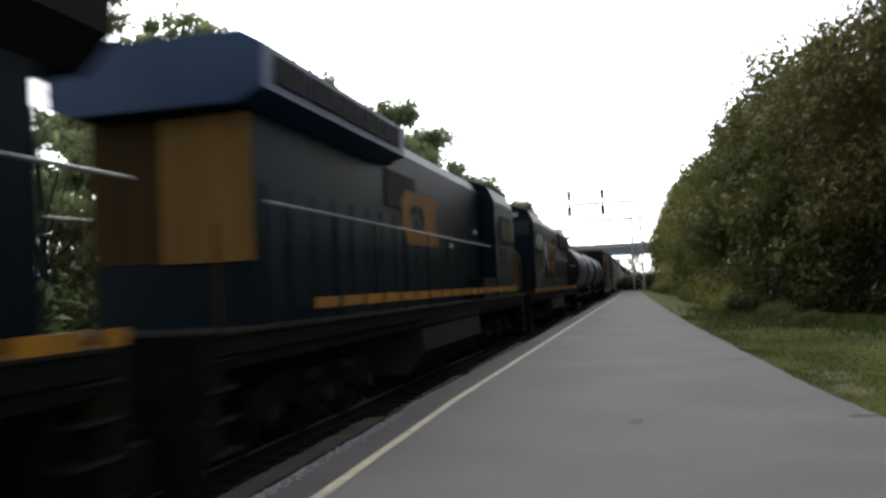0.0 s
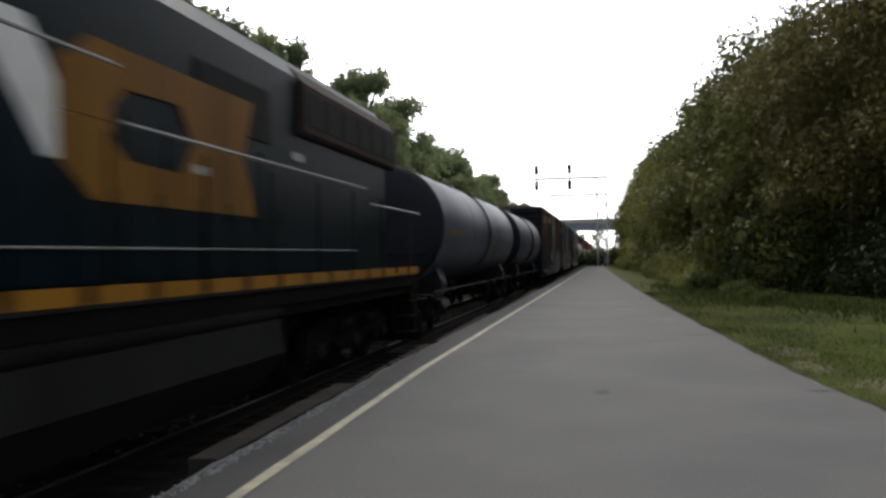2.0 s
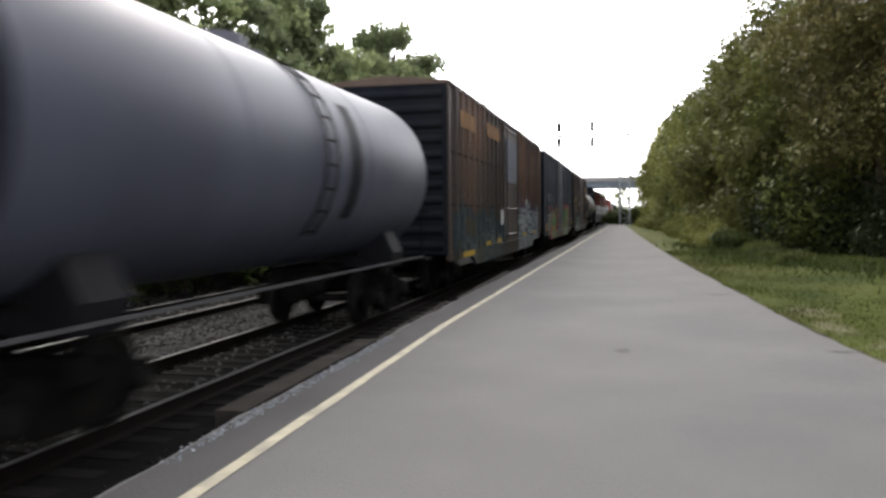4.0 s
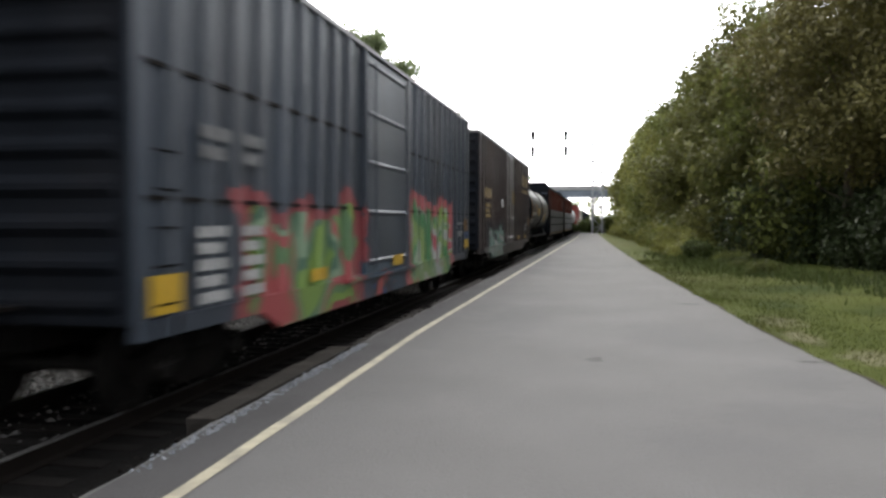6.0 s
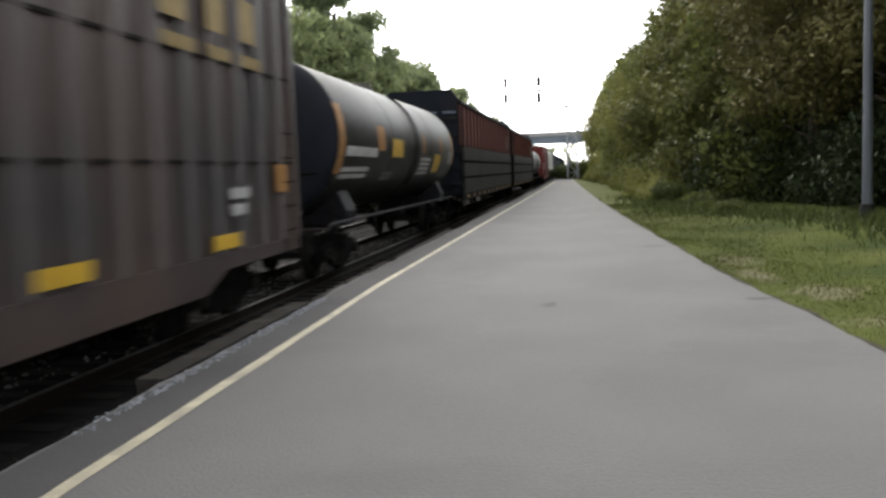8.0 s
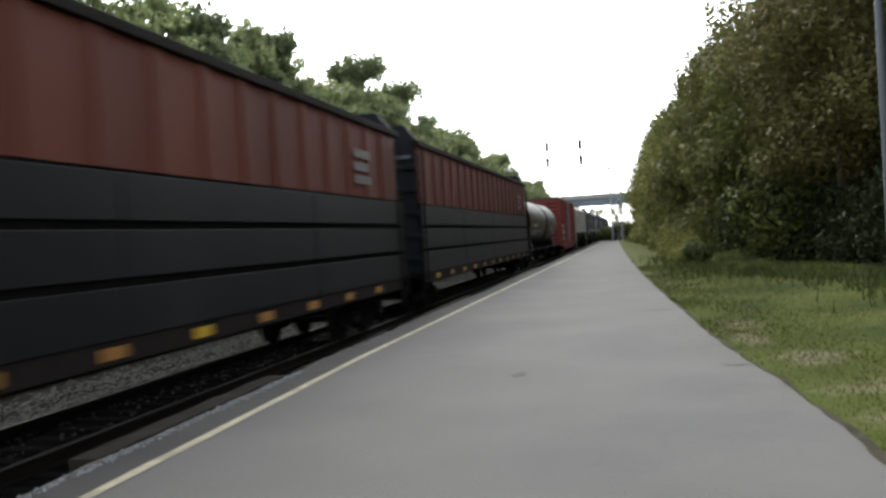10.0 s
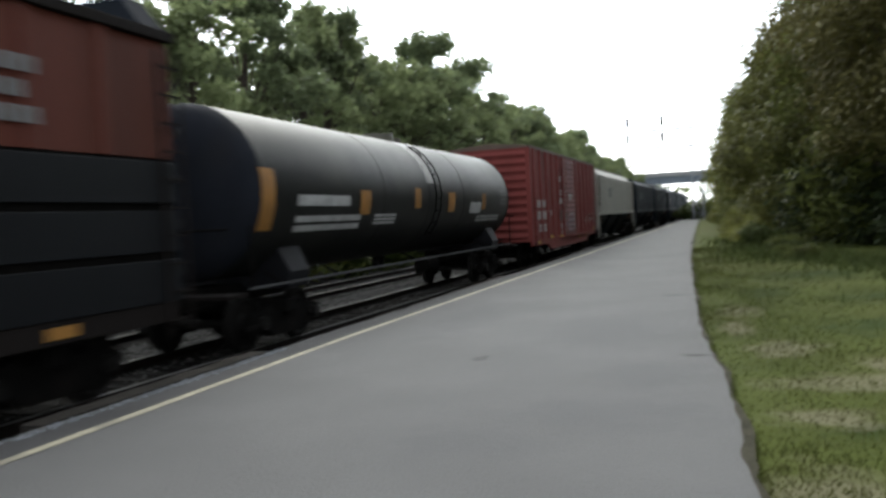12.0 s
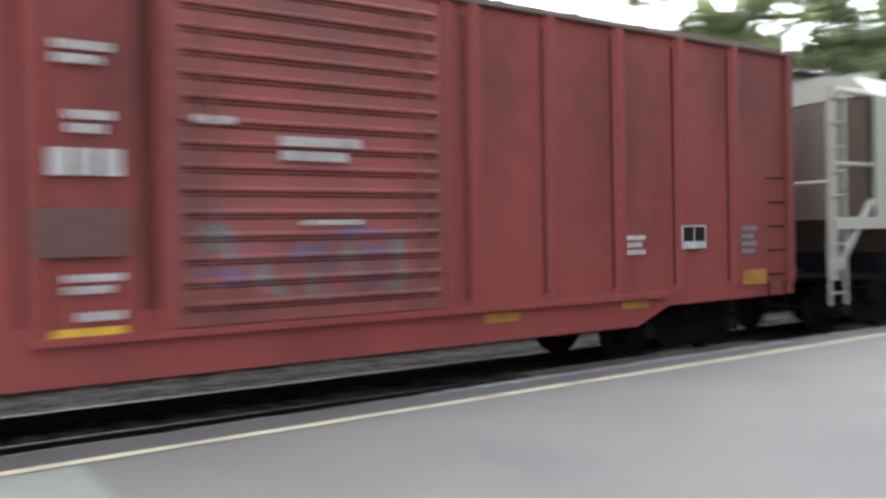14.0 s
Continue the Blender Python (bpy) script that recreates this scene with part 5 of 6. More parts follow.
# ---- tank cars ----
def tank_car(s0, length, r, shell, label, marks, dome_at=0.5, spill=False):
    c = car("tank_car", label, "tank car", s0, "tank cars")
    zc = 1.05 + r + 0.12
    hd = 0.55
    prof_t = [(0.01, 0.0)] + [(r * math.sin(w), hd * (1 - math.cos(w))) for w in np.linspace(0.25, math.pi / 2, 7)]
    prof_t += [(r, length * 0.3), (r, length * 0.5), (r, length * 0.7)] + [(rr, length - a) for rr, a in reversed(prof_t[1:])] + [(0.01, length)]
    tank = part("tank", bm_lathe(bmesh.new(), prof_t, 48, (0, 0, zc), "y"), shell, c, smooth=True)
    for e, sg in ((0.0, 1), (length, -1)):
        part("tank_head", bm_lathe(bmesh.new(), [(rr * 1.004, e + sg * (a - 0.006)) for rr, a in prof_t[:8]], 48, (0, 0, zc), "y"), TANK_END, tank, "tank end with its shade painted in", True)
    for a in (0.62, length * 0.33, length * 0.5, length * 0.67, length - 0.62):
        part("weld_band", bm_lathe(bmesh.new(), [(r - 0.01, a - 0.03), (r + 0.006, a - 0.02), (r + 0.006, a + 0.02), (r - 0.01, a + 0.03)], 48, (0, 0, zc), "y"), shell, tank, smooth=True)
    for a in (1.9, length - 1.9):
        part("saddle", prism([(-1.25, 0.98), (1.25, 0.98), (1.3, 1.25), (0.98, zc - 0.75), (0.6, zc - r + 0.02), (-0.6, zc - r + 0.02), (-0.98, zc - 0.75), (-1.3, 1.25)], "y", a - 0.35, a + 0.35), TANK_BAND, c)
        part("stub_sill", box(-0.32, 0.32, a - 2.2, a + 1.6, 0.78, 1.08, 0.02), BOGIE_IRON, c)
    for sx in (-1, 1):
        part("side_rail", box(1.36 * sx - 0.02, 1.36 * sx + 0.02, 0.2, length - 0.2, 1.065, 1.1), SIDE_RAIL, c, "grey side running rail")
        for a in np.arange(1.2, length - 0.6, 2.1):
            part("rail_bracket", rod((1.36 * sx, a, 1.08), (0.95 * sx, a, 1.30), 0.022, seg=6), BOGIE_IRON, c)
        for a in (0.25, length - 0.25):
            part("sill_step", box(1.30 * sx - 0.03, 1.30 * sx + 0.03, a - 0.22, a + 0.22, 0.45, 0.5), BOGIE_IRON, c)
            part("step_hanger", rod((1.30 * sx, a - 0.2, 0.47), (1.34 * sx, a - 0.2, 1.08), 0.018, seg=6), BOGIE_IRON, c)
            part("step_hanger", rod((1.30 * sx, a + 0.2, 0.47), (1.34 * sx, a + 0.2, 1.08), 0.018, seg=6), BOGIE_IRON, c)
            part("end_post", rod((1.36 * sx, a, 1.08), (1.36 * sx, a, 2.05), 0.02, seg=6), BOGIE_IRON, c)
    for a, sg in ((0.0, -1), (length, 1)):
        part("end_platform", box(-1.4, 1.4, min(a, a + 0.5 * sg), max(a, a + 0.5 * sg), 0.98, 1.03), SOOT_BROWN, c)
        part("end_rail", rod((-1.36, a + 0.4 * sg, 2.0), (1.36, a + 0.4 * sg, 2.0), 0.02, seg=6), BOGIE_IRON, c)
        coupler(c, a + 0.45 * sg, sg)
    ym = length * dome_at
    part("manway", rod((0, ym, zc + r - 0.1), (0, ym, zc + r + 0.15), 0.42, 0.40, 20), shell, c, smooth=True)
    part("valve_housing", rod((0, ym + 1.0, zc + r - 0.1), (0, ym + 1.0, zc + r + 0.12), 0.22, seg=14), shell, c, smooth=True)
    for dy in (0.0, 0.4):
        part("ladder_rail", bent_tube([(r * math.cos(w) + 0.06, ym + dy, zc + r * math.sin(w)) for w in np.linspace(-0.75, 1.05, 8)], 0.018), BOGIE_IRON, c)
    for w in np.linspace(-0.7, 1.0, 9):
        part("rung", rod((r * math.cos(w) + 0.06, ym, zc + r * math.sin(w)), (r * math.cos(w) + 0.06, ym + 0.4, zc + r * math.sin(w)), 0.014, seg=6), BOGIE_IRON, c)

    def wrapped(name, y0, y1, w0, w1, material, text=""):
        v, f = [], []
        for i in range(7):
            w = w0 + (w1 - w0) * i / 6
            for a in (y0, y1):
                v.append(((r + 0.008) * math.cos(w), a, zc + (r + 0.008) * math.sin(w)))
        for i in range(6):
            f.append((2 * i, 2 * i + 2, 2 * i + 3, 2 * i + 1))
        part(name, mesh_of(name, v, f, material, True), material, c, text)
    for name, y0, y1, z0, z1, material, rows in marks:
        a, b = math.asin(max(min((z0 - zc) / r, 1), -1)), math.asin(max(min((z1 - zc) / r, 1), -1))
        for i in range(rows):
            h = (b - a) / (rows * 1.5 - 0.5) * (0.72 if name == "lettering" else 1.0)
            wrapped(name, y0, y1, b - i * 1.5 * h - h, b - i * 1.5 * h, material, "illegible lettering bar" if name == "lettering" else "faded orange marking" if material is ORANGE_MARK else "painted marking")
    if spill:
        wrapped("spill", ym - 0.45, ym + 0.05, 0.2, 1.35, PALE_SPILL, "pale streak of spilled load")
        wrapped("spill", ym - 0.1, ym + 0.25, 0.5, 1.4, PALE_SPILL, "pale streak of spilled load")
    for a in (1.75, length - 1.75):
        bogie(c, a)
    part("brake_reservoir", bm_lathe(bmesh.new(), [(0.02, length * 0.6), (0.2, length * 0.6 + 0.06), (0.2, length * 0.6 + 1.0), (0.02, length * 0.6 + 1.06)], 14, (0.5, 0, 0.82), "y"), BOGIE_IRON, c, smooth=True)
    part("outlet", rod((0, length * 0.5, zc - r - 0.25), (0, length * 0.5, zc - r + 0.1), 0.16, seg=12), BOGIE_IRON, c)
    return c


# ---- box cars ----
GRAB = finish(rod((0, -0.2, 0), (0, 0.2, 0), 0.013, seg=6), "grab_iron", BOGIE_IRON)


def box_car(s0, length, height, side, door_mat, roof, label, door, rib_step, rib_from, extras, ribbed_door=True, end_mat=None):
    end_mat = end_mat or side
    c = car("box_car", label, "box car", s0, "box cars")
    sill, hw = 1.02, 1.47
    part("body", box(-hw, hw, 0.05, length - 0.05, sill, height - 0.12), side, c)
    part("roof", prism([(-hw - 0.06, height - 0.16), (hw + 0.06, height - 0.16), (hw + 0.05, height - 0.08), (0.0, height + 0.06), (-hw - 0.05, height - 0.08)], "y", 0.0, length), roof, c, "weathered metal roof")
    rib = finish(prism([(-hw - 0.04, height - 0.085), (0, height + 0.058), (hw + 0.04, height - 0.085), (hw + 0.04, height - 0.055), (0, height + 0.09), (-hw - 0.04, height - 0.055)], "y", -0.03, 0.03), "roof_rib", roof)
    for a in np.arange(0.8, length - 0.3, 1.2):
        part("roof_rib", rib, roof, c).matrix_basis = pose(0, a, 0)
    d0, d1 = door
    for sx in (-1, 1):
        # side sill hangs deepest between the bogies
        part("side_sill", prism([(0.1, sill + 0.02), (0.1, sill - 0.16), (2.9, sill - 0.18), (3.5, sill - 0.42), (length - 3.5, sill - 0.42), (length - 2.9, sill - 0.18), (length - 0.1, sill - 0.16), (length - 0.1, sill + 0.02)], "x", hw * sx - 0.05, hw * sx + 0.045), side, c)
        post = finish(prism([(-0.11, 0), (-0.06, 0.068), (0.06, 0.068), (0.11, 0)], "z", sill, height - 0.17), "side_rib", side)
        ang = -90 if sx > 0 else 90
        ys_r = [a for a in np.arange(rib_from, length - 0.4, rib_step) if not (d0 - 0.25 < a < d1 + 0.25)]
        for a in ys_r:
            if sx > 0 and not ribbed_door:
                part("side_rib", prism([(hw, a - 0.11), (hw + 0.068, a - 0.06), (hw + 0.068, a + 0.06), (hw, a + 0.11)], "z", sill, height - 0.17), side, c)
                continue
            part("side_rib", post, side, c).matrix_basis = pose(hw * sx, a, 0, 0, 0, ang)
            if sx > 0:
                part("rib_dark", box(hw, hw + 0.004, a - 0.16, a - 0.105, sill + 0.1, height - 0.3), RIB_DARK, c, "dark strip along a rib")
        if not ribbed_door:
            for z in (sill + 1.15, sill + 2.4):
                for e0, e1 in ((0.3, d0 - 0.2), (d1 + 0.2, length - 0.3)):
                    part("side_seam", box(hw * sx - 0.002, hw * sx + 0.03, e0, e1, z - 0.022, z + 0.022) if sx > 0 else box(-hw - 0.03, -hw + 0.002, e0, e1, z - 0.022, z + 0.022), SOOT_BROWN, c)
        dr = part("door", box(min((hw + 0.03) * sx, (hw + 0.07) * sx), max((hw + 0.03) * sx, (hw + 0.07) * sx), d0, d1, sill + 0.02, height - 0.25, 0.008), door_mat, c, "sliding door with pressed ribs")
        if ribbed_door:
            # Shadow line under each pressed rib, painted as a dark strip.
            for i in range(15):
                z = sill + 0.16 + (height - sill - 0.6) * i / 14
                part("rib_dark", box(min((hw + 0.07) * sx, (hw + 0.073) * sx), max((hw + 0.07) * sx, (hw + 0.073) * sx), d0 + 0.1, d1 - 0.1, z - 0.012, z + 0.012), RIB_DARK, dr, "shadow line painted under a pressed rib")
        n = 15 if ribbed_door else 5
        for i in range(n):
            z = sill + 0.22 + (height - sill - 0.6) * i / (n - 1)
            hh = 0.035 if ribbed_door else 0.05
            part("door_rib", prism([((hw + 0.07) * sx, z - hh), ((hw + 0.10) * sx, z - hh * 0.3), ((hw + 0.10) * sx, z + hh * 0.3), ((hw + 0.07) * sx, z + hh)], "y", d0 + 0.1, d1 - 0.1), door_mat, dr)
        for a in (d0 - 0.06, d1 + 0.06):
            part("door_post", box(min(hw * sx, (hw + 0.09) * sx), max(hw * sx, (hw + 0.09) * sx), a - 0.07, a + 0.07, sill, height - 0.2, 0.01), side, c)
        for a in (d0 + 0.35, d1 - 0.35):
            part("lock_rod", rod(((hw + 0.13) * sx, a, sill + 0.1), ((hw + 0.13) * sx, a, height - 0.35), 0.02, seg=6), door_mat, dr)
        if ribbed_door and sx > 0:
            part("post_grime", box(hw, hw + 0.004, d0 - 0.3, d0 - 0.135, sill + 0.2, height - 0.5), RIB_DARK, c, "dark grime beside the door post")
        part("door_track", box(min(hw * sx, (hw + 0.12) * sx), max(hw * sx, (hw + 0.12) * sx), d0 - 1.2, d1 + (3.6 if ribbed_door else 1.2), sill - 0.06, sill + 0.01), side, c)
        for a in (0.35, length - 0.75):
            x = (hw + 0.075) * sx
            for z in np.arange(sill + 0.15, sill + 1.9, 0.36):
                part("grab_iron", GRAB, side, c).matrix_basis = pose(x, a + 0.2, z)
            bm = bm_rod(bmesh.new(), (x, a, sill - 0.42), (x, a + 0.4, sill - 0.42), 0.015, seg=6)
            bm_rod(bm, (x, a, sill - 0.42), (x, a, sill + 0.05), 0.015, seg=6)
            bm_rod(bm, (x, a + 0.4, sill - 0.42), (x, a + 0.4, sill + 0.05), 0.015, seg=6)
            part("sill_step", bm, BOGIE_IRON, c)
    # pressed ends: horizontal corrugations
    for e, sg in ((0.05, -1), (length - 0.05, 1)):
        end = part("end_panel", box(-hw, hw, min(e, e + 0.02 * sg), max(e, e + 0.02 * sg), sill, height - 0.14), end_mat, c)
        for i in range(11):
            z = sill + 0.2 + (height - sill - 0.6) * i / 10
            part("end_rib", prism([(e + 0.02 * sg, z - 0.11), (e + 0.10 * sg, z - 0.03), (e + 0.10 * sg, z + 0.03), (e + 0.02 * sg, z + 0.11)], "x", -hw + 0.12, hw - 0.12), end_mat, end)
        part("corner_post", box(hw - 0.02, hw + 0.05, min(e, e - 0.16 * sg), max(e, e - 0.16 * sg), sill, height - 0.15), side, c)
        coupler(c, e, sg)
        part("brake_step", box(-0.4, 0.4, min(e, e + 0.35 * sg), max(e, e + 0.35 * sg), 1.15, 1.19), SOOT_BROWN, c)
    part("centre_sill", box(-0.3, 0.3, 0.2, length - 0.2, 0.72, 1.02), BOGIE_IRON, c)
    part("underframe", box(-1.35, 1.35, 0.3, length - 0.3, 0.96, 1.03), BOGIE_IRON, c)
    for kind, y0, y1, z0, z1, material, rows in extras:
        x = hw + 0.069
        if d0 < (y0 + y1) / 2 < d1:
            x = hw + 0.105
        if kind == "lettering":
            bars(c, x, y0, y1, z0, z1, rows, material)
        elif kind == "placard" and material is PALE_BAR:
            pl = plate(c, "placard", x, y0, y1, z0, z1, material, "white-framed data placard")
            for u in (0.06, 0.53):
                w = y1 - y0
                part("panel", box(x + 0.006, x + 0.009, y0 + u * w, y0 + (u + 0.41) * w, z0 + 0.1, z1 - 0.02), SOOT_BROWN, pl)
        else:
            plate(c, kind, x if z0 > sill else hw + 0.048, y0, y1, z0, z1, material, "yellow reflective strip" if material is YELLOW_MARK else "painted placard")
    for a in (2.05, length - 2.05):
        bogie(c, a)
    return c


# ---- high-sided gondolas: faded red above, weathered black boards below ----
def gondola(s0, length, label):
    c = car("gondola_car", label, "gondola car", s0, "gondola cars")
    hw, sill, mid, top = 1.47, 1.12, 2.95, 4.45
    for sx in (-1, 1):
        w = [(hw * sx - 0.05 * sx, mid), (hw * sx, mid), (hw * sx, top), (hw * sx - 0.05 * sx, top)]
        part("upper_side", prism(w, "y", 0.1, length - 0.1), GONDOLA_RED, c, "faded red upper side sheet")
        for i, (z0, z1) in enumerate(((sill, 1.66), (1.76, 2.28), (2.38, mid - 0.05))):
            y = 0.12
            while y < length - 0.2:
                y2 = min(y + 5.7, length - 0.12)
                part("side_board", box(min(hw * sx, (hw + 0.055) * sx), max(hw * sx, (hw + 0.055) * sx), y, y2 - 0.03, z0, z1, 0.01), GONDOLA_BLACK, c, "weathered black side board")
                y = y2
        part("inner_side", box(min((hw - 0.05) * sx, (hw - 0.01) * sx), max((hw - 0.05) * sx, (hw - 0.01) * sx), 0.1, length - 0.1, sill, mid), BOGIE_IRON, c)
        part("top_chord", box(hw * sx - 0.09, hw * sx + 0.09, 0.05, length - 0.05, top, top + 0.14, 0.02), SOOT_BROWN, c)
        part("side_sill", box(hw * sx - 0.09, hw * sx + 0.03, 0.2, length - 0.2, 0.86, sill, 0.01), SOOT_BROWN, c)
        for a in np.arange(0.9, length - 0.5, 1.15):
            part("stake", prism([(-0.08, 0), (-0.05, 0.05), (0.05, 0.05), (0.08, 0)], "z", mid, top), GONDOLA_RED, c).matrix_basis = pose(hw * sx, a, 0, 0, 0, -90 if sx > 0 else 90)
        for a in np.arange(1.5, length - 1, 1.9):
            plate(c, "reflective_strip", hw + 0.035 if sx > 0 else -hw - 0.04, a, a + 0.45, 0.92, 1.05, YELLOW_MARK if int(a * 10) % 3 == 0 else ORANGE_MARK, "small reflective strip")
    for e, sg in ((0.1, 1), (length - 0.1, -1)):
        en = part("end_wall", box(-hw, hw, min(e, e + 0.06 * sg), max(e, e + 0.06 * sg), sill, top + 0.14), END_DARK, c, "ribbed black end wall")
        for z in (1.5, 2.1, 2.7, 3.3, 3.9):
            part("end_rib", box(-hw, hw, min(e, e - 0.09 * sg), max(e, e - 0.09 * sg), z - 0.06, z + 0.06, 0.015), GONDOLA_BLACK, en)
        for x in (0.15, 0.85):
            part("end_strip", box(x, x + 0.5, min(e - 0.1 * sg, e - 0.115 * sg), max(e - 0.1 * sg, e - 0.115 * sg), 4.12, 4.2), FADED_BLUE, en, "pale blue-grey strip")
        ladder(c, hw + 0.07, e + 0.12 * sg - 0.22, e + 0.12 * sg + 0.22, 0.7, 4.3, 10, SOOT_BROWN)
        part("end_cap", prism([(-hw, top + 0.14), (hw, top + 0.14), (hw - 0.32, top + 0.56), (-hw + 0.32, top + 0.56)], "y", min(e, e + 0.5 * sg), max(e, e + 0.5 * sg)), END_DARK, c)
        coupler(c, e, -sg)
    part("floor", box(-hw, hw, 0.1, length - 0.1, sill - 0.12, sill), BOGIE_IRON, c)
    part("centre_sill", box(-0.3, 0.3, 0.2, length - 0.2, 0.72, 1.0), BOGIE_IRON, c)
    # heaped load just below the rim
    v, f = [], []
    n, k = int(length / 0.5), 6
    for i in range(n + 1):
        for j in range(k + 1):
            x, y = -1.36 + 2.72 * j / k, 0.3 + (length - 0.6) * i / n
            v.append((x, y, top - 0.05 + 0.32 * (1 - (x / 1.4) ** 2) + 0.12 * noise.noise((x * 2, y * 1.3, s0))))
    for i in range(n):
        for j in range(k):
            o = i * (k + 1) + j
            f.append((o, o + 1, o + k + 2, o + k + 1))
    part("load", mesh_of("load", v, f, SOOT_BROWN), SOOT_BROWN, c, "dark heaped load")
    bars(c, 1.525, length - 3.4, length - 2.4, 3.2, 3.9, 3, GREY_BAR)
    for a in (2.0, length - 2.0):
        bogie(c, a)
    return c


# ---- covered hoppers ----
def hopper_car(s0, length, side, label, top=4.55):
    c = car("hopper_car", label, "hopper car", s0, "hopper cars")
    hw = 1.50
    prof_h = [(-hw, 2.0), (hw, 2.0), (hw, top - 0.45), (hw - 0.35, top - 0.1), (0.6, top), (-0.6, top), (-hw + 0.35, top - 0.1), (-hw, top - 0.45)]
    part("body", prism(prof_h, "y", 1.35, length - 1.35), side, c, smooth=False)
    for e, sg in ((1.35, 1), (length - 1.35, -1)):
        bm = bmesh.new()
        a = [bm.verts.new(p) for p in ((-hw, e, 2.0), (hw, e, 2.0), (hw, e, top - 0.45), (-hw, e, top - 0.45))]
        b = [bm.verts.new(p) for p in ((-hw + 0.1, e + 0.9 * sg, 1.4), (hw - 0.1, e + 0.9 * sg, 1.4))]
        bm.faces.new((a[0], a[1], b[1], b[0]))
        bm.faces.new(a)
        part("slope_sheet", bm, HOPPER_RUST, c, "rust-stained slope sheet")
        for x in (-hw + 0.06, hw - 0.06):
            part("end_post", box(x - 0.06, x + 0.06, e - 1.15 * sg - 0.06, e - 1.15 * sg + 0.06, 1.0, top - 0.4), side, c)
            part("end_brace", rod((x, e - 1.1 * sg, 1.1), (x, e, 2.3), 0.05, seg=6), side, c)
            part("end_brace", rod((x, e - 1.1 * sg, top - 0.45), (x, e, top - 0.45), 0.05, seg=6), side, c)
        ladder(c, hw + 0.02, e - 1.15 * sg - 0.22, e - 1.15 * sg + 0.22, 0.6, top - 0.4, 9, side)
        part("end_platform", box(-hw + 0.05, hw - 0.05, min(e - 1.3 * sg, e + 0.2 * sg), max(e - 1.3 * sg, e + 0.2 * sg), 0.98, 1.05), BOGIE_IRON, c)
        part("end_sheet", box(-hw + 0.1, hw - 0.1, min(e - 0.02 * sg, e - 0.05 * sg), max(e - 0.02 * sg, e - 0.05 * sg), 2.0, top - 0.5), HOPPER_RUST, c, "rust-stained end sheet")
        part("end_crossbar", rod((-hw + 0.06, e - 1.15 * sg, 2.6), (hw - 0.06, e - 1.15 * sg, 2.6), 0.03, seg=6), side, c)
        part("end_crossbar", rod((hw - 0.06, e - 1.1 * sg, 2.9), (hw - 0.06, e, 2.9), 0.035, seg=6), side, c)
        coupler(c, e - 1.25 * sg, -sg)
        bogie(c, e + 0.5 * sg)
    for sx in (-1, 1):
        part("side_sill", box(hw * sx - 0.06, hw * sx + 0.03, 0.15, length - 0.15, 1.82, 2.02, 0.01), side, c)
        for a in np.arange(2.2, length - 1.5, 1.35):
            part("side_rib", box(hw * sx - 0.02, hw * sx + 0.028, a - 0.03, a + 0.03, 2.0, top - 0.45), side, c)
    m = (length - 2.7) / 3
    for i in range(3):
        y0 = 1.35 + m * i + 0.15
        bm = bmesh.new()
        hi = [bm.verts.new(p) for p in ((-hw + 0.05, y0, 2.0), (hw - 0.05, y0, 2.0), (hw - 0.05, y0 + m - 0.3, 2.0), (-hw + 0.05, y0 + m - 0.3, 2.0))]
        lo = [bm.verts.new(p) for p in ((-0.5, y0 + m * 0.35, 0.55), (0.5, y0 + m * 0.35, 0.55), (0.5, y0 + m * 0.6, 0.55), (-0.5, y0 + m * 0.6, 0.55))]
        bm.faces.new(lo)
        for j in range(4):
            bm.faces.new((hi[j], hi[(j + 1) % 4], lo[(j + 1) % 4], lo[j]))
        bmesh.ops.recalc_face_normals(bm, faces=bm.faces[:])
        part("hopper_bay", bm, HOPPER_DARK, c, "grimy discharge bay")
    part("roof_walk", box(-0.35, 0.35, 1.0, length - 1.0, top + 0.12, top + 0.15), ROOF_GREY, c)
    for a in np.arange(2.2, length - 2, 1.6):
        part("roof_hatch", rod((0.75, a, top - 0.06), (0.75, a, top + 0.06), 0.3, seg=14), side, c)
    part("centre_sill", box(-0.3, 0.3, 0.2, length - 0.2, 0.74, 1.0), BOGIE_IRON, c)
    bars(c, hw + 0.03, length * 0.25, length * 0.25 + 1.4, 2.9, 3.4, 2, GREY_BAR)
    return c


locomotive(-15.6, 22.1, True, "dark blue diesel locomotive with yellow sill stripe", (9.0, 12.5), False, 0.27, 1.4, rails=((6.4, 22.1, 3.0),))
locomotive(7.6, 22.5, False, "dark blue diesel locomotive running long hood first with flared radiator", (8.4, 11.4), False, 0.36, 0.0, (2.85, 3.92), stripe_z=1.755)
locomotive(31.3, 21.6, True, "dark blue diesel locomotive with large yellow mark and soot-brown radiator", (9.66, 13.72), True, 0.36, 0.0, (2.49, 3.95), False, 1.6, ((6.4, 10.02, 3.64), (10.12, 17.65, 3.15), (18.0, 21.9, 2.9)))
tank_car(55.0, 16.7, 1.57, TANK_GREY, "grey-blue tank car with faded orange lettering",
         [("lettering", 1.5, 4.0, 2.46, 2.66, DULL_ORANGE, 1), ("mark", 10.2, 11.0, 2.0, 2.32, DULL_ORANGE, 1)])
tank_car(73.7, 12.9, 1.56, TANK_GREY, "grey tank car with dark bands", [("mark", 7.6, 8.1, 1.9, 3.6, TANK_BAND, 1)])
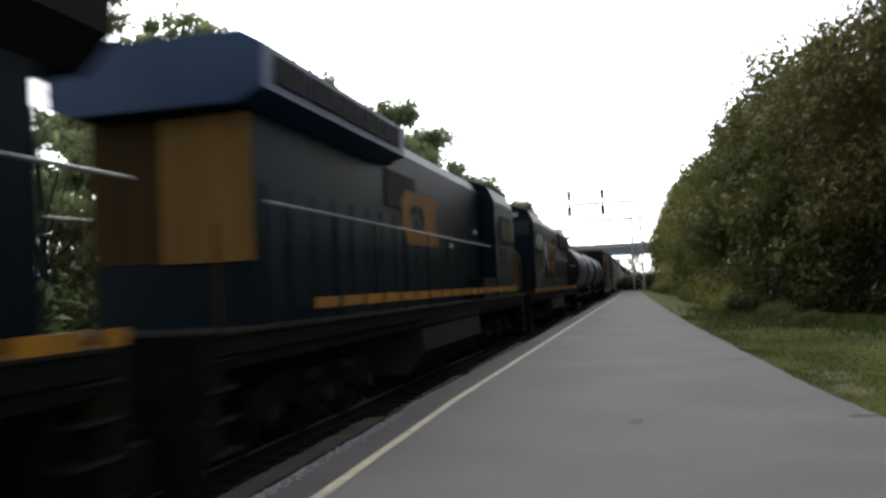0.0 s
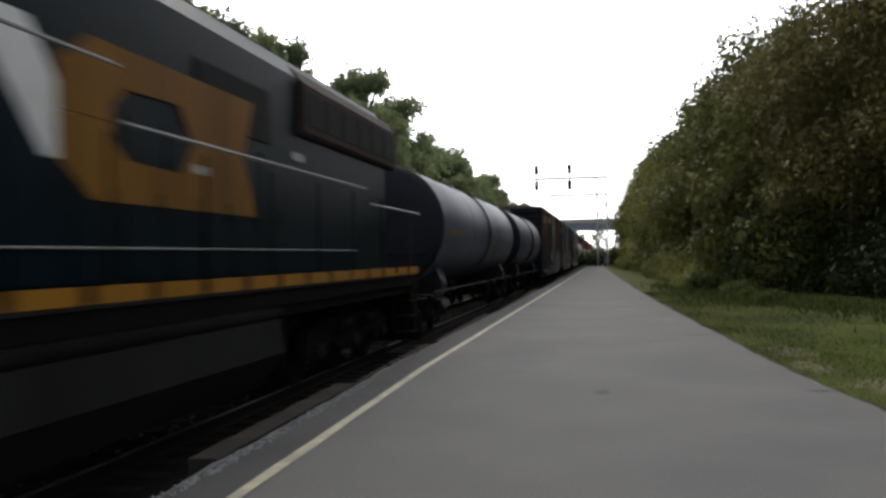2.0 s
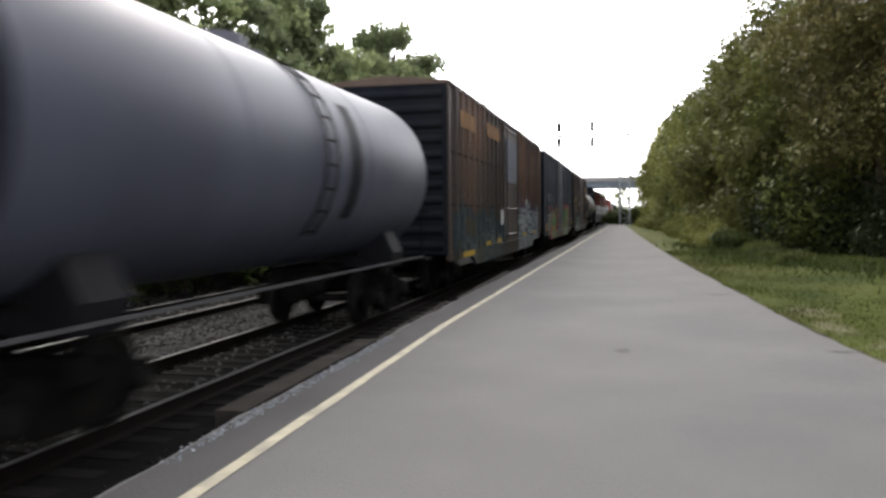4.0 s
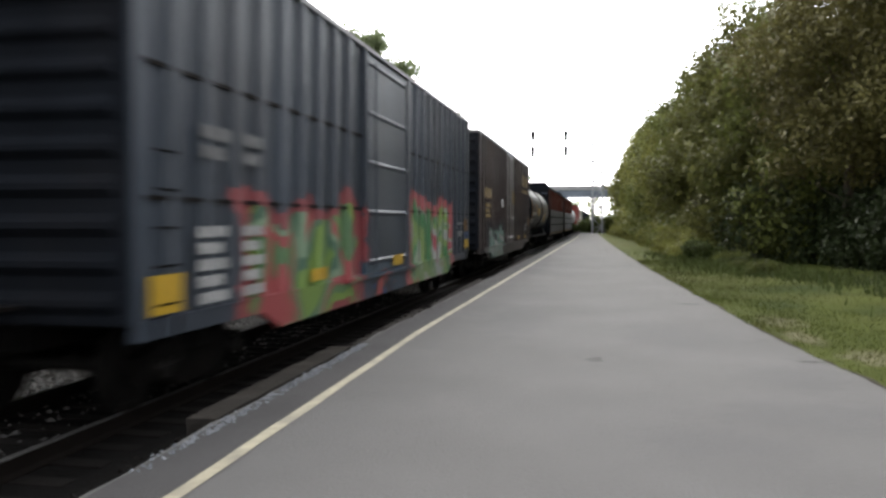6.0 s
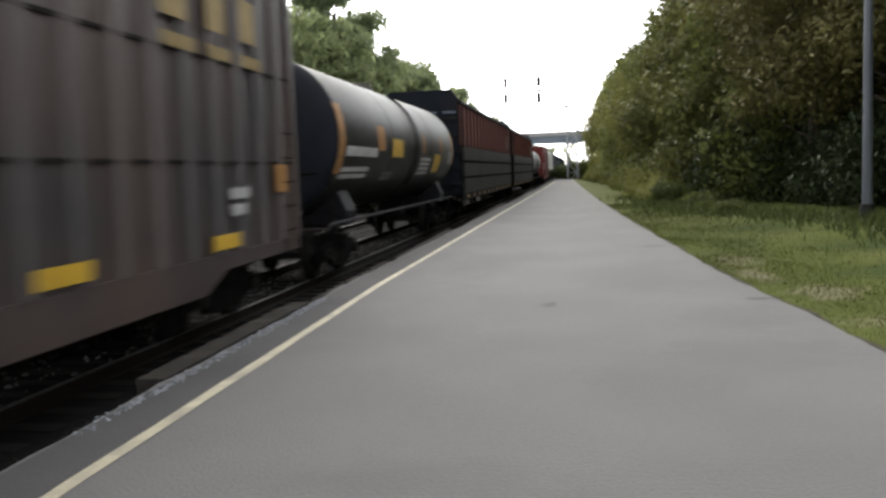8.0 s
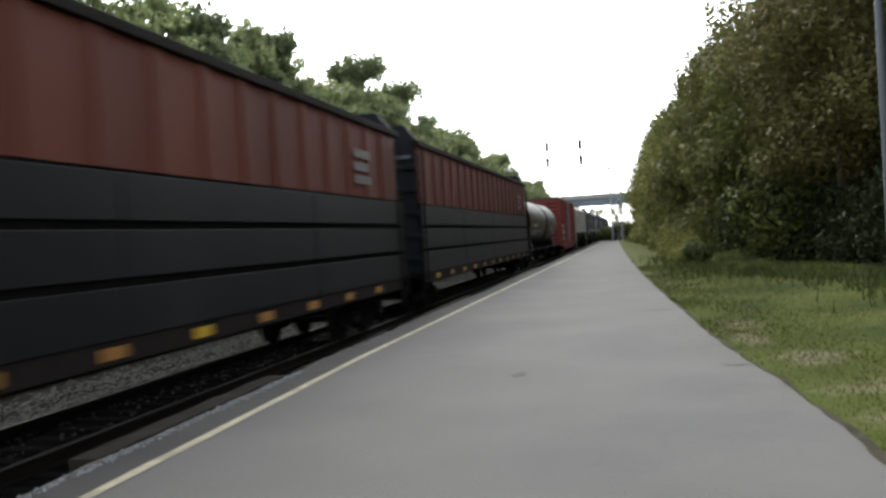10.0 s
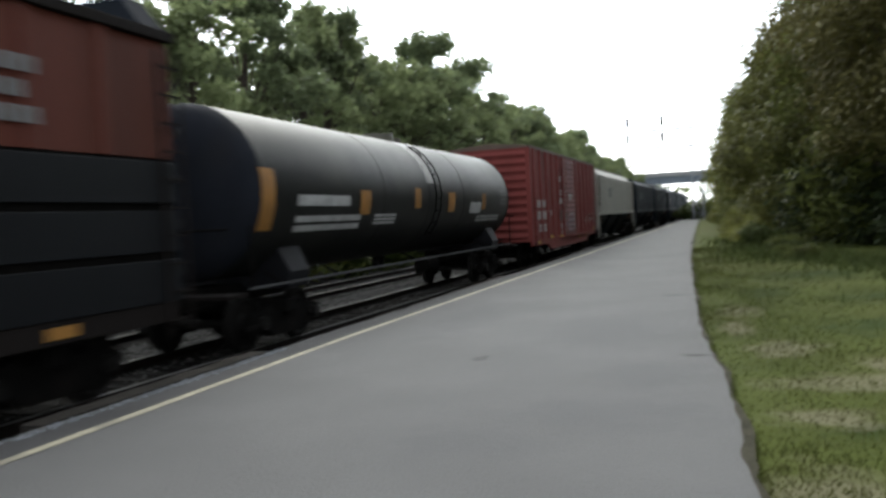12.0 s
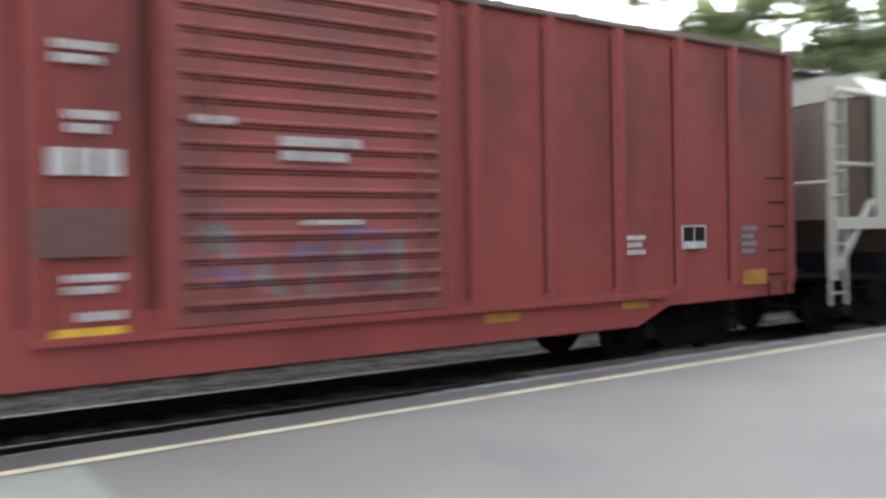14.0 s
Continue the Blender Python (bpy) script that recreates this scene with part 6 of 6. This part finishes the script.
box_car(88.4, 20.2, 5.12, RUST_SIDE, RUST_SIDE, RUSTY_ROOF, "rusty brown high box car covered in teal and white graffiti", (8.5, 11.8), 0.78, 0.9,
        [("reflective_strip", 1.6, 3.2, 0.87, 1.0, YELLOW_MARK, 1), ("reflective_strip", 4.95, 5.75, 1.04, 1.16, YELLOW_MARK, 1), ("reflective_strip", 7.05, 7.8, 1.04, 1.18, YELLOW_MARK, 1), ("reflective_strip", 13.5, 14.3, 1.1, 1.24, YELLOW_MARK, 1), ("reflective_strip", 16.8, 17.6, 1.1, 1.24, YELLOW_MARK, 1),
         ("placard", 7.7, 8.35, 1.6, 2.08, WHITE_PAINT, 1), ("door_panel", 8.7, 11.6, 3.5, 4.44, FADED_BLUE, 1), ("door_panel", 8.7, 11.6, 3.06, 3.44, FADED_BLUE, 1), ("lettering", 1.3, 3.4, 4.1, 4.5, ORANGE_MARK, 1), ("lettering", 5.2, 7.6, 4.2, 4.6, ORANGE_MARK, 1)], False, END_DARK)
box_car(110.7, 19.0, 5.10, GREY_SIDE, GREY_SIDE, ROOF_GREY, "slate grey high box car with red and green graffiti", (7.5, 10.6), 0.72, 0.8,
        [("reflective_strip", 0.25, 0.85, 1.08, 1.45, YELLOW_MARK, 1), ("lettering", 1.3, 2.0, 2.6, 2.95, GREY_BAR, 2), ("lettering", 2.3, 2.9, 2.6, 2.95, GREY_BAR, 2), ("lettering", 1.2, 1.9, 1.1, 1.9, PALE_BAR, 5),
         ("lettering", 2.3, 2.9, 1.1, 1.9, PALE_BAR, 5), ("reflective_strip", 9.2, 10.0, 1.1, 1.3, YELLOW_MARK, 1), ("reflective_strip", 4.6, 5.3, 1.1, 1.28, YELLOW_MARK, 1), ("reflective_strip", 18.0, 18.7, 1.15, 1.42, YELLOW_MARK, 1), ("mark", 17.9, 18.6, 1.68, 2.02, DULL_ORANGE, 1), ("mark", 18.0, 18.7, 1.45, 1.64, DEEP_BLUE, 1), ("lettering", 16.9, 17.7, 1.87, 1.92, PALE_BAR, 1), ("lettering", 16.9, 17.7, 1.54, 1.67, PALE_BAR, 2)], False, END_DARK)
box_car(132.1, 19.3, 5.10, BROWN_SIDE, BROWN_SIDE, ROOF_GREY, "dark brown high box car with pale green graffiti and yellow lettering", (7.9, 10.9), 0.74, 0.8,
        [("lettering", 1.0, 2.9, 2.8, 3.15, YELLOW_BAR, 1), ("lettering", 1.2, 2.6, 2.1, 2.6, YELLOW_BAR, 3), ("lettering", 15.0, 15.85, 3.75, 4.3, YELLOW_BAR, 1), ("lettering", 16.15, 16.85, 3.75, 4.3, YELLOW_BAR, 1), ("lettering", 17.15, 17.85, 3.75, 4.3, YELLOW_BAR, 1), ("lettering", 15.0, 15.85, 3.42, 3.58, YELLOW_BAR, 1), ("lettering", 16.15, 16.85, 3.42, 3.58, YELLOW_BAR, 1), ("lettering", 17.15, 17.85, 3.42, 3.58, YELLOW_BAR, 1), ("mark", 5.9, 6.7, 2.55, 2.85, PALE_BAR, 1), ("lettering", 8.1, 8.6, 2.9, 3.05, PALE_BAR, 1), ("lettering", 8.2, 8.75, 2.65, 2.78, PALE_BAR, 1),
         ("mark", 9.7, 10.6, 2.75, 3.3, YELLOW_BAR, 1), ("reflective_strip", 12.6, 13.4, 1.1, 1.28, YELLOW_MARK, 1), ("reflective_strip", 16.0, 16.8, 1.1, 1.28, YELLOW_MARK, 1), ("mark", 18.2, 18.7, 1.75, 2.15, ORANGE_MARK, 1), ("lettering", 16.6, 17.2, 1.5, 1.85, PALE_BAR, 2)], False, END_DARK)
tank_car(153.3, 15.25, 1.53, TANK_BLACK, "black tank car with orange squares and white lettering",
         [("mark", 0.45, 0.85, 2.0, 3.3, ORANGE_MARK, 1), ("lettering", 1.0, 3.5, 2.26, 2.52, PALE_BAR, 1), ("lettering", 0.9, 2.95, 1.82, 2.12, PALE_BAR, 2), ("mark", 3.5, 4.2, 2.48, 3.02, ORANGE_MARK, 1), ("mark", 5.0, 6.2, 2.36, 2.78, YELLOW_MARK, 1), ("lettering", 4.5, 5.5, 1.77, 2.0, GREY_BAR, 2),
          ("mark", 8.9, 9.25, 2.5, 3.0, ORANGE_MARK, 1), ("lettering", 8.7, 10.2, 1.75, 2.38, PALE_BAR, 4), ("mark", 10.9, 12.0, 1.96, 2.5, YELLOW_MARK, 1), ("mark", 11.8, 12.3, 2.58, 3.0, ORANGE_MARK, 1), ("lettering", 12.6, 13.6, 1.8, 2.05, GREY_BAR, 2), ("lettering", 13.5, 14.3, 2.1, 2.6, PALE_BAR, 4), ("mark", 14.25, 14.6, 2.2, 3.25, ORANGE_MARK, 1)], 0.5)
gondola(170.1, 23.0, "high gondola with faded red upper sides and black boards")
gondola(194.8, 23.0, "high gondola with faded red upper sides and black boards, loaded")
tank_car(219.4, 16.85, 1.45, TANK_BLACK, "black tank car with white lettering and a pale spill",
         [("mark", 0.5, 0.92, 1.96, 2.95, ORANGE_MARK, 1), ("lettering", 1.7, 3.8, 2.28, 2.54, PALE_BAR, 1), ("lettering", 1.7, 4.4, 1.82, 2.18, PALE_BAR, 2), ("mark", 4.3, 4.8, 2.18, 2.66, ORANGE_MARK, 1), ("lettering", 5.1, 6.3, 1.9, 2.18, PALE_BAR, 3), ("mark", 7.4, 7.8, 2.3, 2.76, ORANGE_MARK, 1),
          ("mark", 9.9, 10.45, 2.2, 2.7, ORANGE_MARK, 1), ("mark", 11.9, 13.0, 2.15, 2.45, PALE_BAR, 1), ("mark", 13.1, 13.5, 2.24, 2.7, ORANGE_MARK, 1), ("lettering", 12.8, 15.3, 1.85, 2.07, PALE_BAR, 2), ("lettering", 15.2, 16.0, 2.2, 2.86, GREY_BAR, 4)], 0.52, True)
box_car(238.8, 16.1, 4.66, OXIDE_SIDE, OXIDE_DOOR, RUSTY_ROOF, "oxide red box car with white lettering and a ribbed sliding door", (6.55, 9.55), 1.16, 0.75,
        [("lettering", 1.0, 1.65, 2.28, 2.56, PALE_BAR, 1), ("lettering", 1.9, 2.6, 2.28, 2.56, PALE_BAR, 1), ("lettering", 1.0, 1.65, 1.82, 2.14, PALE_BAR, 1), ("lettering", 1.9, 2.7, 1.82, 2.14, PALE_BAR, 1), ("lettering", 1.1, 1.65, 1.35, 1.62, PALE_BAR, 3), ("lettering", 2.0, 2.6, 1.35, 1.62, PALE_BAR, 3),
         ("lettering", 3.4, 3.75, 1.95, 2.15, PALE_BAR, 3), ("lettering", 5.55, 6.05, 3.4, 3.6, PALE_BAR, 2), ("lettering", 5.65, 6.05, 2.8, 3.0, PALE_BAR, 2), ("lettering", 5.5, 6.15, 2.43, 2.67, PALE_BAR, 1), ("lettering", 5.6, 6.1, 1.4, 1.57, PALE_BAR, 2), ("lettering", 5.7, 6.1, 1.16, 1.24, PALE_BAR, 1),
         ("lettering", 6.75, 7.15, 2.94, 3.02, PALE_BAR, 1), ("lettering", 7.6, 8.5, 2.62, 2.86, PALE_BAR, 2), ("lettering", 7.8, 8.5, 1.98, 2.03, PALE_BAR, 1), ("lettering", 12.4, 12.75, 1.55, 1.8, PALE_BAR, 3), ("placard", 13.45, 13.95, 1.6, 1.92, PALE_BAR, 1), ("lettering", 14.75, 15.1, 1.5, 1.9, GREY_BAR, 4),
         ("reflective_strip", 0.9, 1.4, 0.9, 1.0, YELLOW_MARK, 1), ("reflective_strip", 3.3, 3.8, 1.04, 1.16, YELLOW_MARK, 1), ("reflective_strip", 5.5, 6.1, 0.99, 1.1, YELLOW_MARK, 1), ("reflective_strip", 10.1, 10.6, 0.82, 0.93, ORANGE_MARK, 1), ("reflective_strip", 12.3, 12.8, 0.84, 0.94, ORANGE_MARK, 1), ("reflective_strip", 14.75, 15.3, 1.04, 1.26, ORANGE_MARK, 1), ("placard", 5.35, 6.15, 1.72, 2.15, PATCH_GREY, 1)])
hopper_car(255.8, 18.9, HOPPER_CREAM, "cream covered hopper car with grimy discharge bays")
for k in range(5):
    hopper_car(276.4 + 19.6 * k, 18.1, HOPPER_DARK, "dark weathered covered hopper car", 4.5)


# ---- what moves ----
def motions():
    for c, s0 in CARS:
        rows = []
        for t in (0.0, 3.5, 7.0, 10.5, 14.0):
            y = s0 - SPEED * t
            rows.append((t, pose(TRACK_X + SLANT * y, y, RAIL, 0, 0, TURN)))
        walk(c, rows)
    steps = round(14.0 * FPS)
    for w, y, r in WHEELSETS:
        turn = math.degrees(SPEED / FPS / r)
        walk(w, [(i / FPS, pose(0, y, r, (turn * i) % 360.0)) for i in range(steps + 1)])


motions()
